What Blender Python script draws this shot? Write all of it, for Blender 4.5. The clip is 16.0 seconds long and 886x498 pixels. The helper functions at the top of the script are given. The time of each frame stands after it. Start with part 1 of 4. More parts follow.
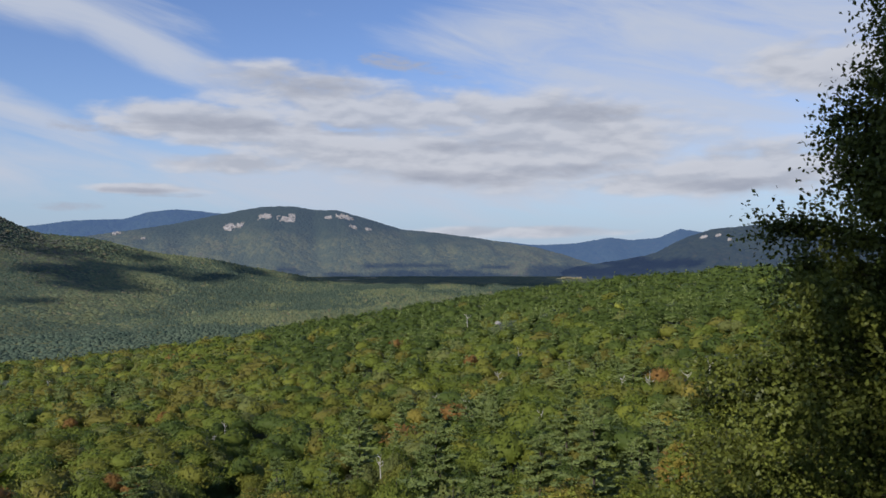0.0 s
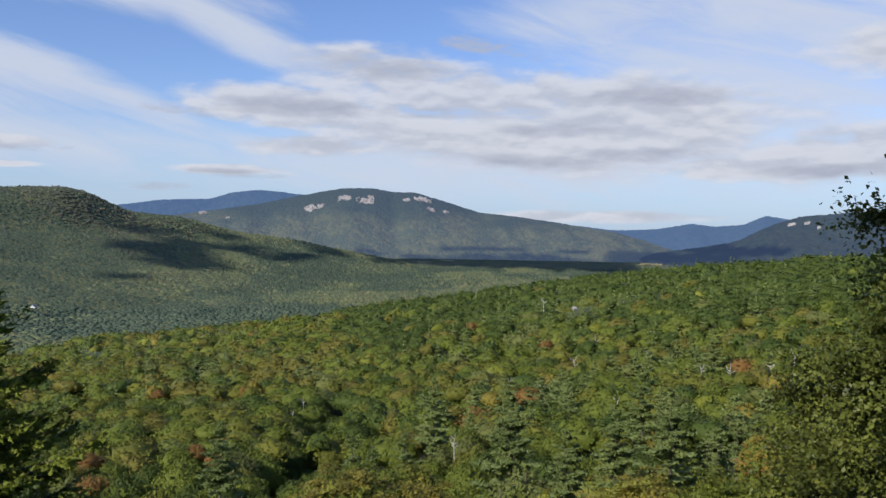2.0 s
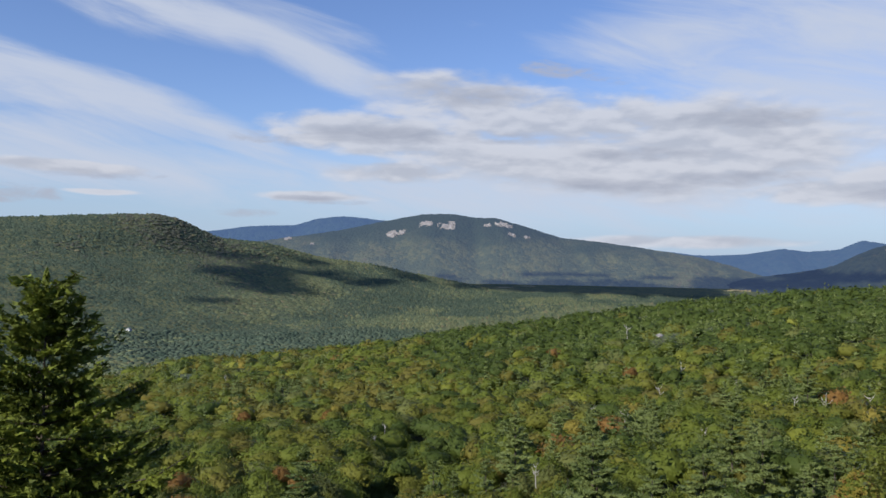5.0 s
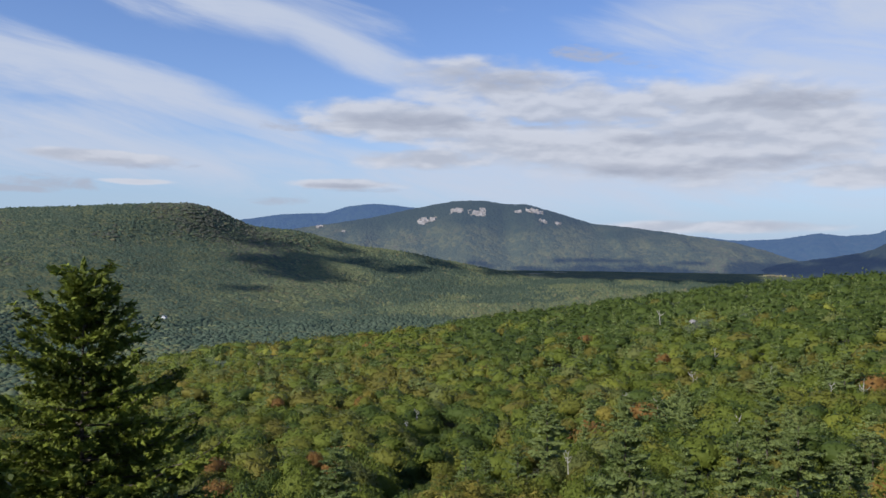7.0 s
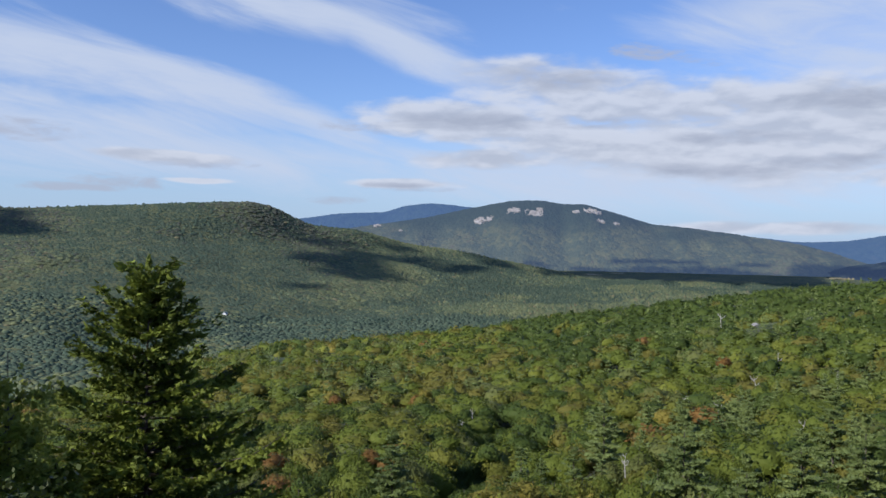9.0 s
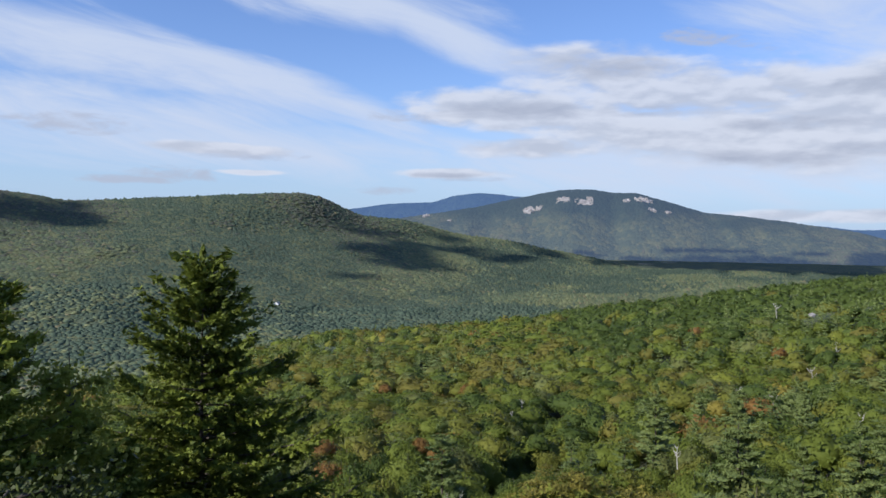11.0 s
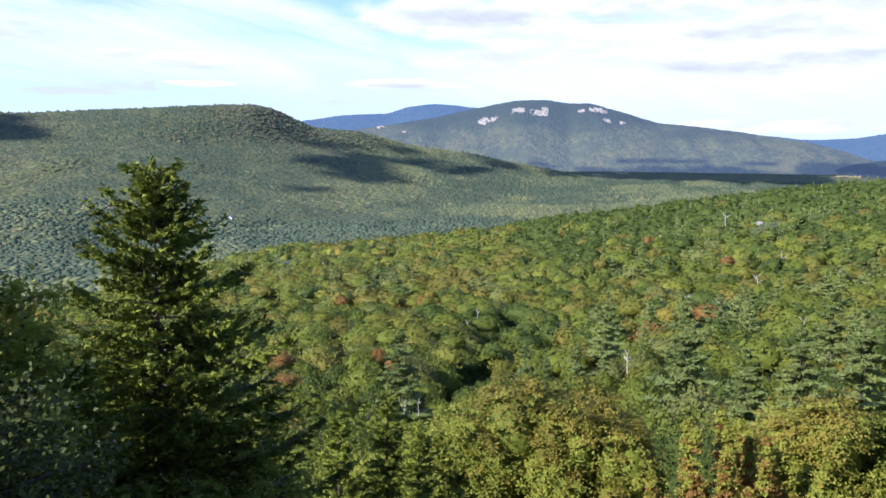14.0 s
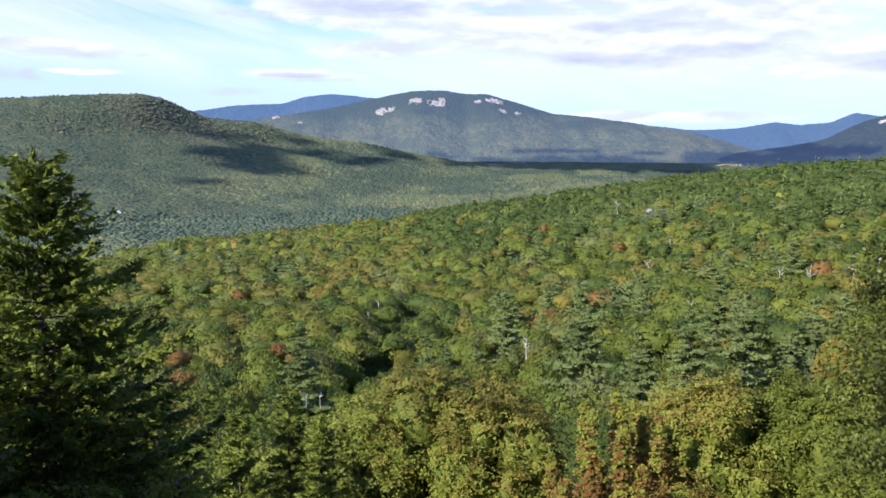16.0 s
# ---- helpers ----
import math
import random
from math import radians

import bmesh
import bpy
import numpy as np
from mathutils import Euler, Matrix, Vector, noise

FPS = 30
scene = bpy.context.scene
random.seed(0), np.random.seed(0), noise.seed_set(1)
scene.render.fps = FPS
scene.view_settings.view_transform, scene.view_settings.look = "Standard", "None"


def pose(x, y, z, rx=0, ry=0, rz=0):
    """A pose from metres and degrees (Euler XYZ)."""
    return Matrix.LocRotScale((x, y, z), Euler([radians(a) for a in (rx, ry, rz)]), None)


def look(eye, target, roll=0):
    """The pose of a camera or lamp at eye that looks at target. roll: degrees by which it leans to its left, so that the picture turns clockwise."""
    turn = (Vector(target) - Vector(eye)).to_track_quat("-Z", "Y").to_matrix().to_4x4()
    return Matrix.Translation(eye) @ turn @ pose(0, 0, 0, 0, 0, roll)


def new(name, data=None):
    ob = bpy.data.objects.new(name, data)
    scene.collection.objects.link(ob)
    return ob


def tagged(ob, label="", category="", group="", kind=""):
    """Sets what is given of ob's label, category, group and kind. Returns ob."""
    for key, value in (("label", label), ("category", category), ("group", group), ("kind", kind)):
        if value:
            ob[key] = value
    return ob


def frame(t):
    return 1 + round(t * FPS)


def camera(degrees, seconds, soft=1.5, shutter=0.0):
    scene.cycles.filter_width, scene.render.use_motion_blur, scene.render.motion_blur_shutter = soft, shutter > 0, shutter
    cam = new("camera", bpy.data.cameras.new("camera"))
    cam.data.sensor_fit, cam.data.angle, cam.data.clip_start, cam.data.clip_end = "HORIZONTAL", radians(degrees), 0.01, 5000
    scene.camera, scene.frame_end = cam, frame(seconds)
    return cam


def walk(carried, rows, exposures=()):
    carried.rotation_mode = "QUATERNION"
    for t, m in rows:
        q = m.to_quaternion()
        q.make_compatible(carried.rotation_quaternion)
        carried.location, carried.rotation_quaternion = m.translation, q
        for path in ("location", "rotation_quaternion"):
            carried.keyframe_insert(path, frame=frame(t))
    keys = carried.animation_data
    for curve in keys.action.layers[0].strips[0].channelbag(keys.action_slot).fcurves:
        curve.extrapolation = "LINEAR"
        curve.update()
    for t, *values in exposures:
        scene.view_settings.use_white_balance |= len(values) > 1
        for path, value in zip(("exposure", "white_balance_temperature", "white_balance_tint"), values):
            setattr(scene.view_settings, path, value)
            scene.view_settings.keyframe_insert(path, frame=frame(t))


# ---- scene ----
# The eye is the origin; y points into the view, x to its right. Azimuths are degrees to the left of y.
cam = camera(55.75, 16.0, 1.6)
ROWS = [
    (0.0, 0.00, 0.00, 0.00),
    (0.5, 2.00, -0.20, -0.31),
    (1.0, 3.57, -0.88, -0.41),
    (1.5, 5.28, -1.09, -0.69),
    (2.0, 5.26, -1.19, -0.91),
    (2.5, 5.81, -0.41, -0.90),
    (3.0, 6.78, 0.17, -0.84),
    (3.5, 8.10, 0.33, -0.69),
    (4.0, 9.31, 0.53, -0.58),
    (6.5, 12.17, 0.05, -0.86),
    (7.0, 12.91, -0.46, -0.50),
    (7.5, 14.16, -0.68, -0.91),
    (8.0, 14.84, -0.70, -0.77),
    (8.5, 15.72, -0.64, -0.88),
    (9.0, 16.78, -0.53, -0.86),
    (11.5, 20.66, -2.02, -0.76),
    (12.0, 20.90, -3.66, -0.79),
    (12.5, 20.59, -4.80, -0.85),
    (13.0, 19.91, -5.78, -0.57),
    (13.5, 19.12, -6.78, -0.12),
    (14.0, 17.03, -7.24, -0.29),
    (14.5, 15.13, -7.46, -0.15),
    (15.0, 13.20, -7.32, -0.28),
    (15.5, 11.59, -7.66, -0.16),
    (16.0, 10.12, -7.85, -0.18),
]


def gaze(t, yaw, pitch, roll):
    drop = -0.045 * min(1.0, max(0.0, (t - 10.0) / 3.5))
    return pose(0, 0, drop, 0, 0, yaw) @ pose(0, 0, 0, pitch) @ pose(0, 0, 0, 0, roll) @ pose(0, 0, 0, 90)


walk(cam, [(t, gaze(t, a, b, c)) for t, a, b, c in ROWS],
     [(0, -0.28, 6500, 10), (1.0, -0.2, 6490, 10), (2.0, -0.08, 6480, 10), (4.0, -0.13, 6450, 10), (7.0, -0.16, 6350, 10), (9.0, -0.1, 6100, 10), (11.5, 0.1, 6150, 10), (12.0, 0.48, 6150, 14), (12.5, 0.66, 6150, 14), (14.0, 0.75, 6150, 14), (16.0, 0.60, 6120, 14)])

# ---- light ----
SUN_AZ, SUN_EL = 140.0, 31.0
sun_way = Vector((-math.sin(radians(SUN_AZ)) * math.cos(radians(SUN_EL)), math.cos(radians(SUN_AZ)) * math.cos(radians(SUN_EL)), math.sin(radians(SUN_EL))))
sun = new("sun", bpy.data.lights.new("sun", "SUN"))
sun.data.energy, sun.data.angle, sun.data.color = 5.0, radians(0.5), (1.0, 0.93, 0.82)
sun.matrix_world = look(sun_way * 50, (0, 0, 0))


class Nodes:
    """Short hand for node trees: math, mixing and textures."""

    def __init__(self, tree):
        self.tree = tree
        tree.nodes.clear()

    def add(self, kind, **values):
        n = self.tree.nodes.new(kind)
        for k, v in values.items():
            setattr(n, k, v)
        return n

    def link(self, a, b):
        self.tree.links.new(a, b)

    def put(self, socket, v):
        if isinstance(v, bpy.types.NodeSocket):
            self.link(v, socket)
        elif hasattr(v, "__len__") and len(v) == 3 and socket.type == "RGBA":
            socket.default_value = (*v, 1)
        else:
            socket.default_value = v

    def m(self, op, a, b=0.0, c=0.0, clamp=False):
        n = self.add("ShaderNodeMath", operation=op, use_clamp=clamp)
        for s, v in zip(n.inputs, (a, b, c)):
            self.put(s, v)
        return n.outputs[0]

    def mix(self, f, a, b):
        n = self.add("ShaderNodeMix", data_type="RGBA")
        self.put(n.inputs[0], f), self.put(n.inputs[6], a), self.put(n.inputs[7], b)
        return n.outputs[2]

    def ramp(self, v, lo, hi, a=0.0, b=1.0):
        n = self.add("ShaderNodeMapRange", interpolation_type="SMOOTHSTEP")
        for s, q in zip(n.inputs[:5], (v, lo, hi, a, b)):
            self.put(s, q)
        return n.outputs[0]

    def noise(self, vec, scale, detail=4.0, rough=0.55, warp=0.0):
        n = self.add("ShaderNodeTexNoise")
        if vec is not None:
            self.link(vec, n.inputs["Vector"])
        n.inputs["Scale"].default_value, n.inputs["Detail"].default_value = scale, detail
        n.inputs["Roughness"].default_value, n.inputs["Distortion"].default_value = rough, warp
        return n.outputs[0]

    def xyz(self, x, y, z):
        n = self.add("ShaderNodeCombineXYZ")
        for s, v in zip(n.inputs, (x, y, z)):
            self.put(s, v)
        return n.outputs[0]


world = bpy.data.worlds.new("sky")
scene.world = world
world.use_nodes = True
w = Nodes(world.node_tree)
sky = w.add("ShaderNodeTexSky", sky_type="NISHITA", sun_disc=False, sun_elevation=radians(SUN_EL), sun_rotation=radians(-SUN_AZ), altitude=300.0, air_density=1.0, dust_density=0.6, ozone_density=1.5)
clear = w.add("ShaderNodeVectorMath", operation="MULTIPLY")
w.link(sky.outputs[0], clear.inputs[0])
clear.inputs[1].default_value = (0.106, 0.119, 0.160)
way = w.add("ShaderNodeSeparateXYZ")
w.link(w.add("ShaderNodeTexCoord").outputs["Generated"], way.inputs[0])
wx, wy, wz = way.outputs
az = w.m("MULTIPLY", w.m("ARCTAN2", w.m("MULTIPLY", wx, -1.0), wy), 57.2958)
el = w.m("MULTIPLY", w.m("ARCSINE", wz), 57.2958)


def grain(lift):
    """Heaped cloud texture at two sizes, drawn out sideways; lift moves it up the sky."""
    e = w.m("ADD", el, lift)
    coarse_ = w.noise(w.xyz(w.m("MULTIPLY", az, 0.09), w.m("MULTIPLY", e, 0.34), 3.0), 1.0, 3.0, 0.5, 0.3)
    small_ = w.noise(w.xyz(w.m("MULTIPLY", az, 0.34), w.m("MULTIPLY", e, 0.95), 7.0), 1.0, 5.0, 0.52, 0.2)
    return w.m("ADD", w.m("MULTIPLY", coarse_, 0.6), w.m("MULTIPLY", small_, 0.4))


puff, above = grain(0.0), grain(0.5)
along = w.m("ADD", az, w.m("MULTIPLY", el, 1.2))
across = w.m("SUBTRACT", el, w.m("MULTIPLY", az, 0.26))
streak = w.noise(w.xyz(w.m("MULTIPLY", along, 0.06), w.m("MULTIPLY", across, 0.4), 9.0), 1.0, 8.0, 0.62, 0.6)
# azimuth, elevation, half width, half height, lean, edge noise: the heaped clouds, then the veils
HEAPS = [(9.5, 10.3, 9.5, 2.3, 0.03, 0.8), (15, 8.3, 9.0, 1.7, 0.05, 0.9), (1.5, 6.9, 15, 3.0, 0.02, 0.75), (-8, 7.4, 13, 4.0, 0.0, 0.75), (4, 9.0, 14, 2.6, 0.02, 0.85), (14, 5.5, 6.0, 0.9, 0, 1.0), (18.5, 3.9, 5.0, 0.45, 0, 1.0),
         (-19.5, 5.3, 8.5, 2.2, 0, 0.9), (-5, 1.15, 9, 0.55, 0, 0.7), (-14, 4.4, 7, 1.0, 0, 0.9), (-25, 11.5, 8, 2.4, 0, 1.0), (34.3, 5.2, 5.2, 0.5, 0.02, 1.1), (32.6, 3.75, 2.6, 0.24, 0, 1.5)]
SCRAPS = [(33.6, 4.85, 5.0, 0.45, 0.02, 0.9), (38.1, 3.6, 4.2, 0.7, 0, 0.9), (41.0, 3.1, 4.5, 0.35, 0, 0.9), (24.1, 2.65, 2.4, 0.5, 0, 0.8), (21, 7.6, 4.5, 0.9, 0.05, 0.9), (44, 6.5, 5, 0.8, 0, 0.9), (3.0, 12.6, 4.5, 0.7, 0.2, 1.0), (19, 3.65, 4.0, 0.35, 0, 0.8)]
BASES = [(1.5, 4.75, 11.5, 0.75, 0.01, 0.7), (-9, 5.2, 6.0, 0.7, 0, 0.8), (15.5, 8.2, 6.5, 0.8, 0.02, 0.8), (8.5, 10.9, 5.0, 1.1, 0, 0.8), (6, 8.0, 5, 0.5, 0, 0.8), (-2, 6.9, 6.5, 0.6, 0, 0.9), (19, 3.7, 4.5, 0.35, 0, 0.9), (-20, 4.1, 7, 0.6, 0, 0.8), (-10, 9.2, 6, 0.9, 0, 0.9)]
VEILS = [(27.5, 15.2, 11, 1.8, 0.12, 0.8), (19.5, 13.0, 9.5, 1.7, 0.4, 0.8), (43, 11.0, 11, 2.2, 0.12, 0.8), (33, 9.9, 10, 1.6, 0.27, 0.8), (24.5, 7.4, 9, 1.1, 0.33, 0.75), (17, 5.4, 8, 1.1, 0.2, 0.6), (-18, 13, 19, 6.5, 0, 0.6), (-5, 14.0, 9, 2.4, 0, 0.7), (42, 7.2, 14, 2.2, 0.05, 0.8),
         (36, 5.5, 18, 2.0, 0.03, 0.7), (0, 5.0, 34, 2.8, 0, 0.7), (-15, 8.5, 14, 3.6, 0, 0.5), (-60, 20, 40, 14, 0, 1.2), (90, 16, 40, 12, 0, 1.2)]


def spread(rows, texture):
    total = None
    for a, e, hw, hh, lean, rough in rows:
        u = w.m("DIVIDE", w.m("SUBTRACT", az, a), hw)
        v = w.m("DIVIDE", w.m("SUBTRACT", w.m("SUBTRACT", el, e), w.m("MULTIPLY", w.m("SUBTRACT", az, a), lean)), hh)
        d = w.m("SUBTRACT", 0.75, w.m("ADD", w.m("MULTIPLY", u, u), w.m("MULTIPLY", v, v)))
        d = w.m("ADD", w.m("MAXIMUM", d, -1.2), w.m("MULTIPLY", w.m("SUBTRACT", texture, 0.5), rough * 4.0))
        total = d if total is None else w.m("MAXIMUM", total, d)
    return total


heap = spread(HEAPS, puff)
veil = spread(VEILS, streak)
wisp = w.noise(w.xyz(w.m("MULTIPLY", az, 0.3), w.m("MULTIPLY", el, 1.1), 21.0), 1.0, 7.0, 0.62, 0.4)
scrap = spread(SCRAPS, wisp)
top_edge = w.ramp(w.m("SUBTRACT", puff, above), -0.09, 0.08)
lit = w.m("ADD", w.m("MULTIPLY", top_edge, 0.74), w.m("MULTIPLY", w.ramp(heap, 1.3, 0.1), 0.26))
grey = w.mix(lit, (0.49, 0.53, 0.63), (0.715, 0.74, 0.82))
low = w.m("MULTIPLY", w.ramp(el, 9.0, 0.0), 0.75)
colour = w.mix(low, clear.outputs[0], (0.43, 0.585, 0.80))
colour = w.mix(w.m("MULTIPLY", w.ramp(veil, -0.7, 1.1), 0.9), colour, (0.63, 0.69, 0.82))
colour = w.mix(w.m("MULTIPLY", w.ramp(scrap, 0.0, 1.1), 0.75), colour, (0.47, 0.50, 0.60))
colour = w.mix(w.m("MULTIPLY", w.ramp(heap, -0.25, 0.55), 0.94), colour, grey)
under = spread(BASES, w.m("ADD", w.m("MULTIPLY", puff, 0.5), w.m("MULTIPLY", wisp, 0.5)))
colour = w.mix(w.m("MULTIPLY", w.m("MULTIPLY", w.ramp(under, -0.2, 1.0), 0.72), w.ramp(heap, 0.0, 0.6)), colour, (0.36, 0.40, 0.51))
back = w.add("ShaderNodeBackground")
w.link(colour, back.inputs[0])
w.link(back.outputs[0], w.add("ShaderNodeOutputWorld").inputs[0])


# ---- materials ----
def material(name):
    m = bpy.data.materials.new(name)
    m.use_nodes = True
    n = Nodes(m.node_tree)
    out = n.add("ShaderNodeOutputMaterial")
    return m, n, out


def foliage(name, dark, light, glow=0.25, rough=0.6, bump=0.16, tuft=2.2, blotch=0.16, single=0.2):
    """Leaves: two tones, varied by tuft, by branch and tree by tree, with light through the blade."""
    m, n, out = material(name)
    geo, info = n.add("ShaderNodeNewGeometry"), n.add("ShaderNodeObjectInfo")
    pos = n.add("ShaderNodeTexCoord").outputs["Object"]
    wide, small = n.noise(pos, blotch, 2.0), n.noise(pos, tuft, 4.0, 0.65)
    f = n.m("ADD", n.m("MULTIPLY", geo.outputs["Random Per Island"], single), n.m("MULTIPLY", n.ramp(wide, 0.3, 0.7), 0.5))
    f = n.m("ADD", f, n.m("MULTIPLY", n.ramp(small, 0.3, 0.7), 0.5 - single))
    f = n.m("ADD", f, n.m("MULTIPLY", n.m("SUBTRACT", info.outputs["Random"], 0.5), 0.35), clamp=True)
    col = n.mix(f, dark, light)
    b = n.add("ShaderNodeBsdfPrincipled")
    n.link(col, b.inputs["Base Color"])
    b.inputs["Roughness"].default_value = rough
    b.inputs["Specular IOR Level"].default_value = 0.14 if glow else 0.03
    if bump:
        bp = n.add("ShaderNodeBump")
        bp.inputs["Strength"].default_value, bp.inputs["Distance"].default_value = 0.9, bump
        n.link(small, bp.inputs["Height"]), n.link(bp.outputs[0], b.inputs["Normal"])
    last = b.outputs[0]
    if glow:
        t = n.add("ShaderNodeBsdfTranslucent")
        n.link(col, t.inputs[0])
        mx = n.add("ShaderNodeMixShader")
        mx.inputs[0].default_value = glow
        n.link(last, mx.inputs[1]), n.link(t.outputs[0], mx.inputs[2])
        last = mx.outputs[0]
    n.link(last, out.inputs[0])
    return m


LEAF = {
    "green": foliage("leaf_green", (0.104, 0.136, 0.021), (0.173, 0.208, 0.035)),
    "deep": foliage("leaf_deep", (0.054, 0.085, 0.018), (0.099, 0.135, 0.029)),
    "olive": foliage("leaf_olive", (0.130, 0.142, 0.024), (0.204, 0.210, 0.038)),
    "lime": foliage("leaf_lime", (0.225, 0.255, 0.042), (0.350, 0.365, 0.070), 0.35, 0.6, 0.04),
    "gold": foliage("leaf_gold", (0.245, 0.215, 0.042), (0.360, 0.300, 0.066), 0.35, 0.6, 0.04),
    "rust": foliage("leaf_rust", (0.235, 0.130, 0.042), (0.330, 0.190, 0.058), 0.35, 0.6, 0.04),
    "brown": foliage("leaf_brown", (0.144, 0.137, 0.028), (0.216, 0.197, 0.043), 0.3, 0.6, 0.1),
    "fresh": foliage("leaf_fresh", (0.155, 0.182, 0.026), (0.249, 0.268, 0.044), 0.3, 0.6, 0.08),
    "red": foliage("leaf_red", (0.175, 0.088, 0.044), (0.235, 0.124, 0.056)),
    "grey": foliage("leaf_grey", (0.120, 0.139, 0.040), (0.190, 0.208, 0.060)),
    "pine": foliage("needle_pine", (0.105, 0.145, 0.046), (0.275, 0.330, 0.108), 0.18, 0.6, 0.06),
    # next three: dark tones hold shade between the leaves, light tones the lit tips
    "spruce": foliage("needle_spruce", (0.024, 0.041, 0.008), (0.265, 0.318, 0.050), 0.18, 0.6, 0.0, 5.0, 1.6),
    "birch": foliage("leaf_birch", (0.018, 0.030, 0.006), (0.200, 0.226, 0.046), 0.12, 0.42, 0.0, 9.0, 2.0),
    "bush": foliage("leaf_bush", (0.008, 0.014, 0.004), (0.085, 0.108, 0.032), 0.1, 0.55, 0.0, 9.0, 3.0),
}


def bark(name, dark, light, scale=6.0):
    m, n, out = material(name)
    pos = n.add("ShaderNodeTexCoord").outputs["Object"]
    mp = n.add("ShaderNodeMapping")
    n.link(pos, mp.inputs[0])
    mp.inputs["Scale"].default_value = (1, 1, 0.25)
    g = n.noise(mp.outputs[0], scale, 6.0, 0.65)
    b = n.add("ShaderNodeBsdfPrincipled")
    n.link(n.mix(n.ramp(g, 0.35, 0.65), dark, light), b.inputs["Base Color"])
    b.inputs["Roughness"].default_value = 0.9
    bump = n.add("ShaderNodeBump")
    bump.inputs["Strength"].default_value = 0.6
    n.link(g, bump.inputs["Height"]), n.link(bump.outputs[0], b.inputs["Normal"]), n.link(b.outputs[0], out.inputs[0])
    return m


BARK = bark("bark_brown", (0.045, 0.035, 0.028), (0.14, 0.115, 0.095))
DEAD = bark("wood_dead", (0.35, 0.33, 0.30), (0.62, 0.59, 0.54))


def canopy_skin(name, tones, cell, glow=(0, 0, 0), patch=260.0, relief=3.0):
    """Forest seen from far: each crown has a tone and a swell of its own; stands of hardwood and conifer alternate;
    glow adds haze as emission.
    """
    m, n, out = material(name)
    pos = n.add("ShaderNodeTexCoord").outputs["Object"]
    v = n.add("ShaderNodeTexVoronoi", feature="SMOOTH_F1", voronoi_dimensions="2D")
    n.link(pos, v.inputs["Vector"])
    v.inputs["Scale"].default_value, v.inputs["Smoothness"].default_value = 1.0 / cell, 0.25
    c = n.add("ShaderNodeSeparateColor")
    n.link(v.outputs["Color"], c.inputs[0])
    stand = n.noise(pos, 1.0 / patch, 5.0, 0.62)
    ragged = n.noise(pos, 1.0 / (cell * 0.8), 5.0, 0.7)
    a = n.mix(c.outputs[0], tones[0], tones[1])
    b2 = n.mix(c.outputs[1], tones[2], tones[3])
    pick = n.ramp(n.m("ADD", stand, n.m("MULTIPLY", n.m("SUBTRACT", c.outputs[2], 0.5), 0.3)), 0.43, 0.57)
    col = n.mix(pick, a, b2)
    col = n.mix(n.m("MULTIPLY", n.ramp(n.m("ADD", c.outputs[1], n.m("MULTIPLY", n.m("SUBTRACT", stand, 0.5), -0.6)), 0.92, 1.02), 0.6), col, tones[4])
    b = n.add("ShaderNodeBsdfPrincipled")
    n.link(col, b.inputs["Base Color"])
    b.inputs["Roughness"].default_value = 0.9
    b.inputs["Specular IOR Level"].default_value = 0.05
    bump = n.add("ShaderNodeBump")
    bump.inputs["Strength"].default_value, bump.inputs["Distance"].default_value = 1.0, relief
    n.link(n.m("SUBTRACT", n.m("MULTIPLY", ragged, 1.3), v.outputs["Distance"]), bump.inputs["Height"]), n.link(bump.outputs[0], b.inputs["Normal"])
    # haze in front of the far ranges, given off by their own surface
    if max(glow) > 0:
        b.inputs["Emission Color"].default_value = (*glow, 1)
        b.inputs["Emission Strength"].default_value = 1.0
    n.link(b.outputs[0], out.inputs[0])
    return m, n, b, col


# valley: haze is put into the colour as greyer, bluer greens
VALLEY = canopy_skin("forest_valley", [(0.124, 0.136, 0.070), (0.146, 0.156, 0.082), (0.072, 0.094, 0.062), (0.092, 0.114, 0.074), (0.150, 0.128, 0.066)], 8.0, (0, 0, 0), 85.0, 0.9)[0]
# the mountain and the ranges behind it get blue emission as haze
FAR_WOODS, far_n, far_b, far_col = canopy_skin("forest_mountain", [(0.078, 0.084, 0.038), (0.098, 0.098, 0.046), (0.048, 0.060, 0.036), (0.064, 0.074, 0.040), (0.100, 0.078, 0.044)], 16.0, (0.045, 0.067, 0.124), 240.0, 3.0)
# spruce and fir take over towards the mountain's top
far_at = far_n.add("ShaderNodeSeparateXYZ")
far_pos = far_n.add("ShaderNodeTexCoord").outputs["Object"]
far_n.link(far_pos, far_at.inputs[0])
far_up = far_n.m("ADD", far_at.outputs[2], far_n.m("MULTIPLY", far_n.m("SUBTRACT", far_n.noise(far_pos, 0.004, 5.0, 0.6), 0.5), 260.0))
far_n.link(far_n.mix(far_n.m("MULTIPLY", far_n.ramp(far_up, 0.0, 110.0), 0.92), far_col, (0.024, 0.036, 0.022)), far_b.inputs["Base Color"])
# shoulder: tones darkened for its cloud shade, with haze emission as well
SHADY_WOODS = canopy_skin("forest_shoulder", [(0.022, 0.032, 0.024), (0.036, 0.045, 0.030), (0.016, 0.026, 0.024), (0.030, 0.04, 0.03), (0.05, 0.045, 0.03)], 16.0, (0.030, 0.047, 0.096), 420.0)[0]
HAZE_BLUE_WOODS = canopy_skin("forest_distance", [(0.020, 0.034, 0.034), (0.03, 0.044, 0.04), (0.016, 0.026, 0.034), (0.026, 0.04, 0.04), (0.04, 0.045, 0.04)], 22.0, (0.066, 0.118, 0.250), 600.0)[0]


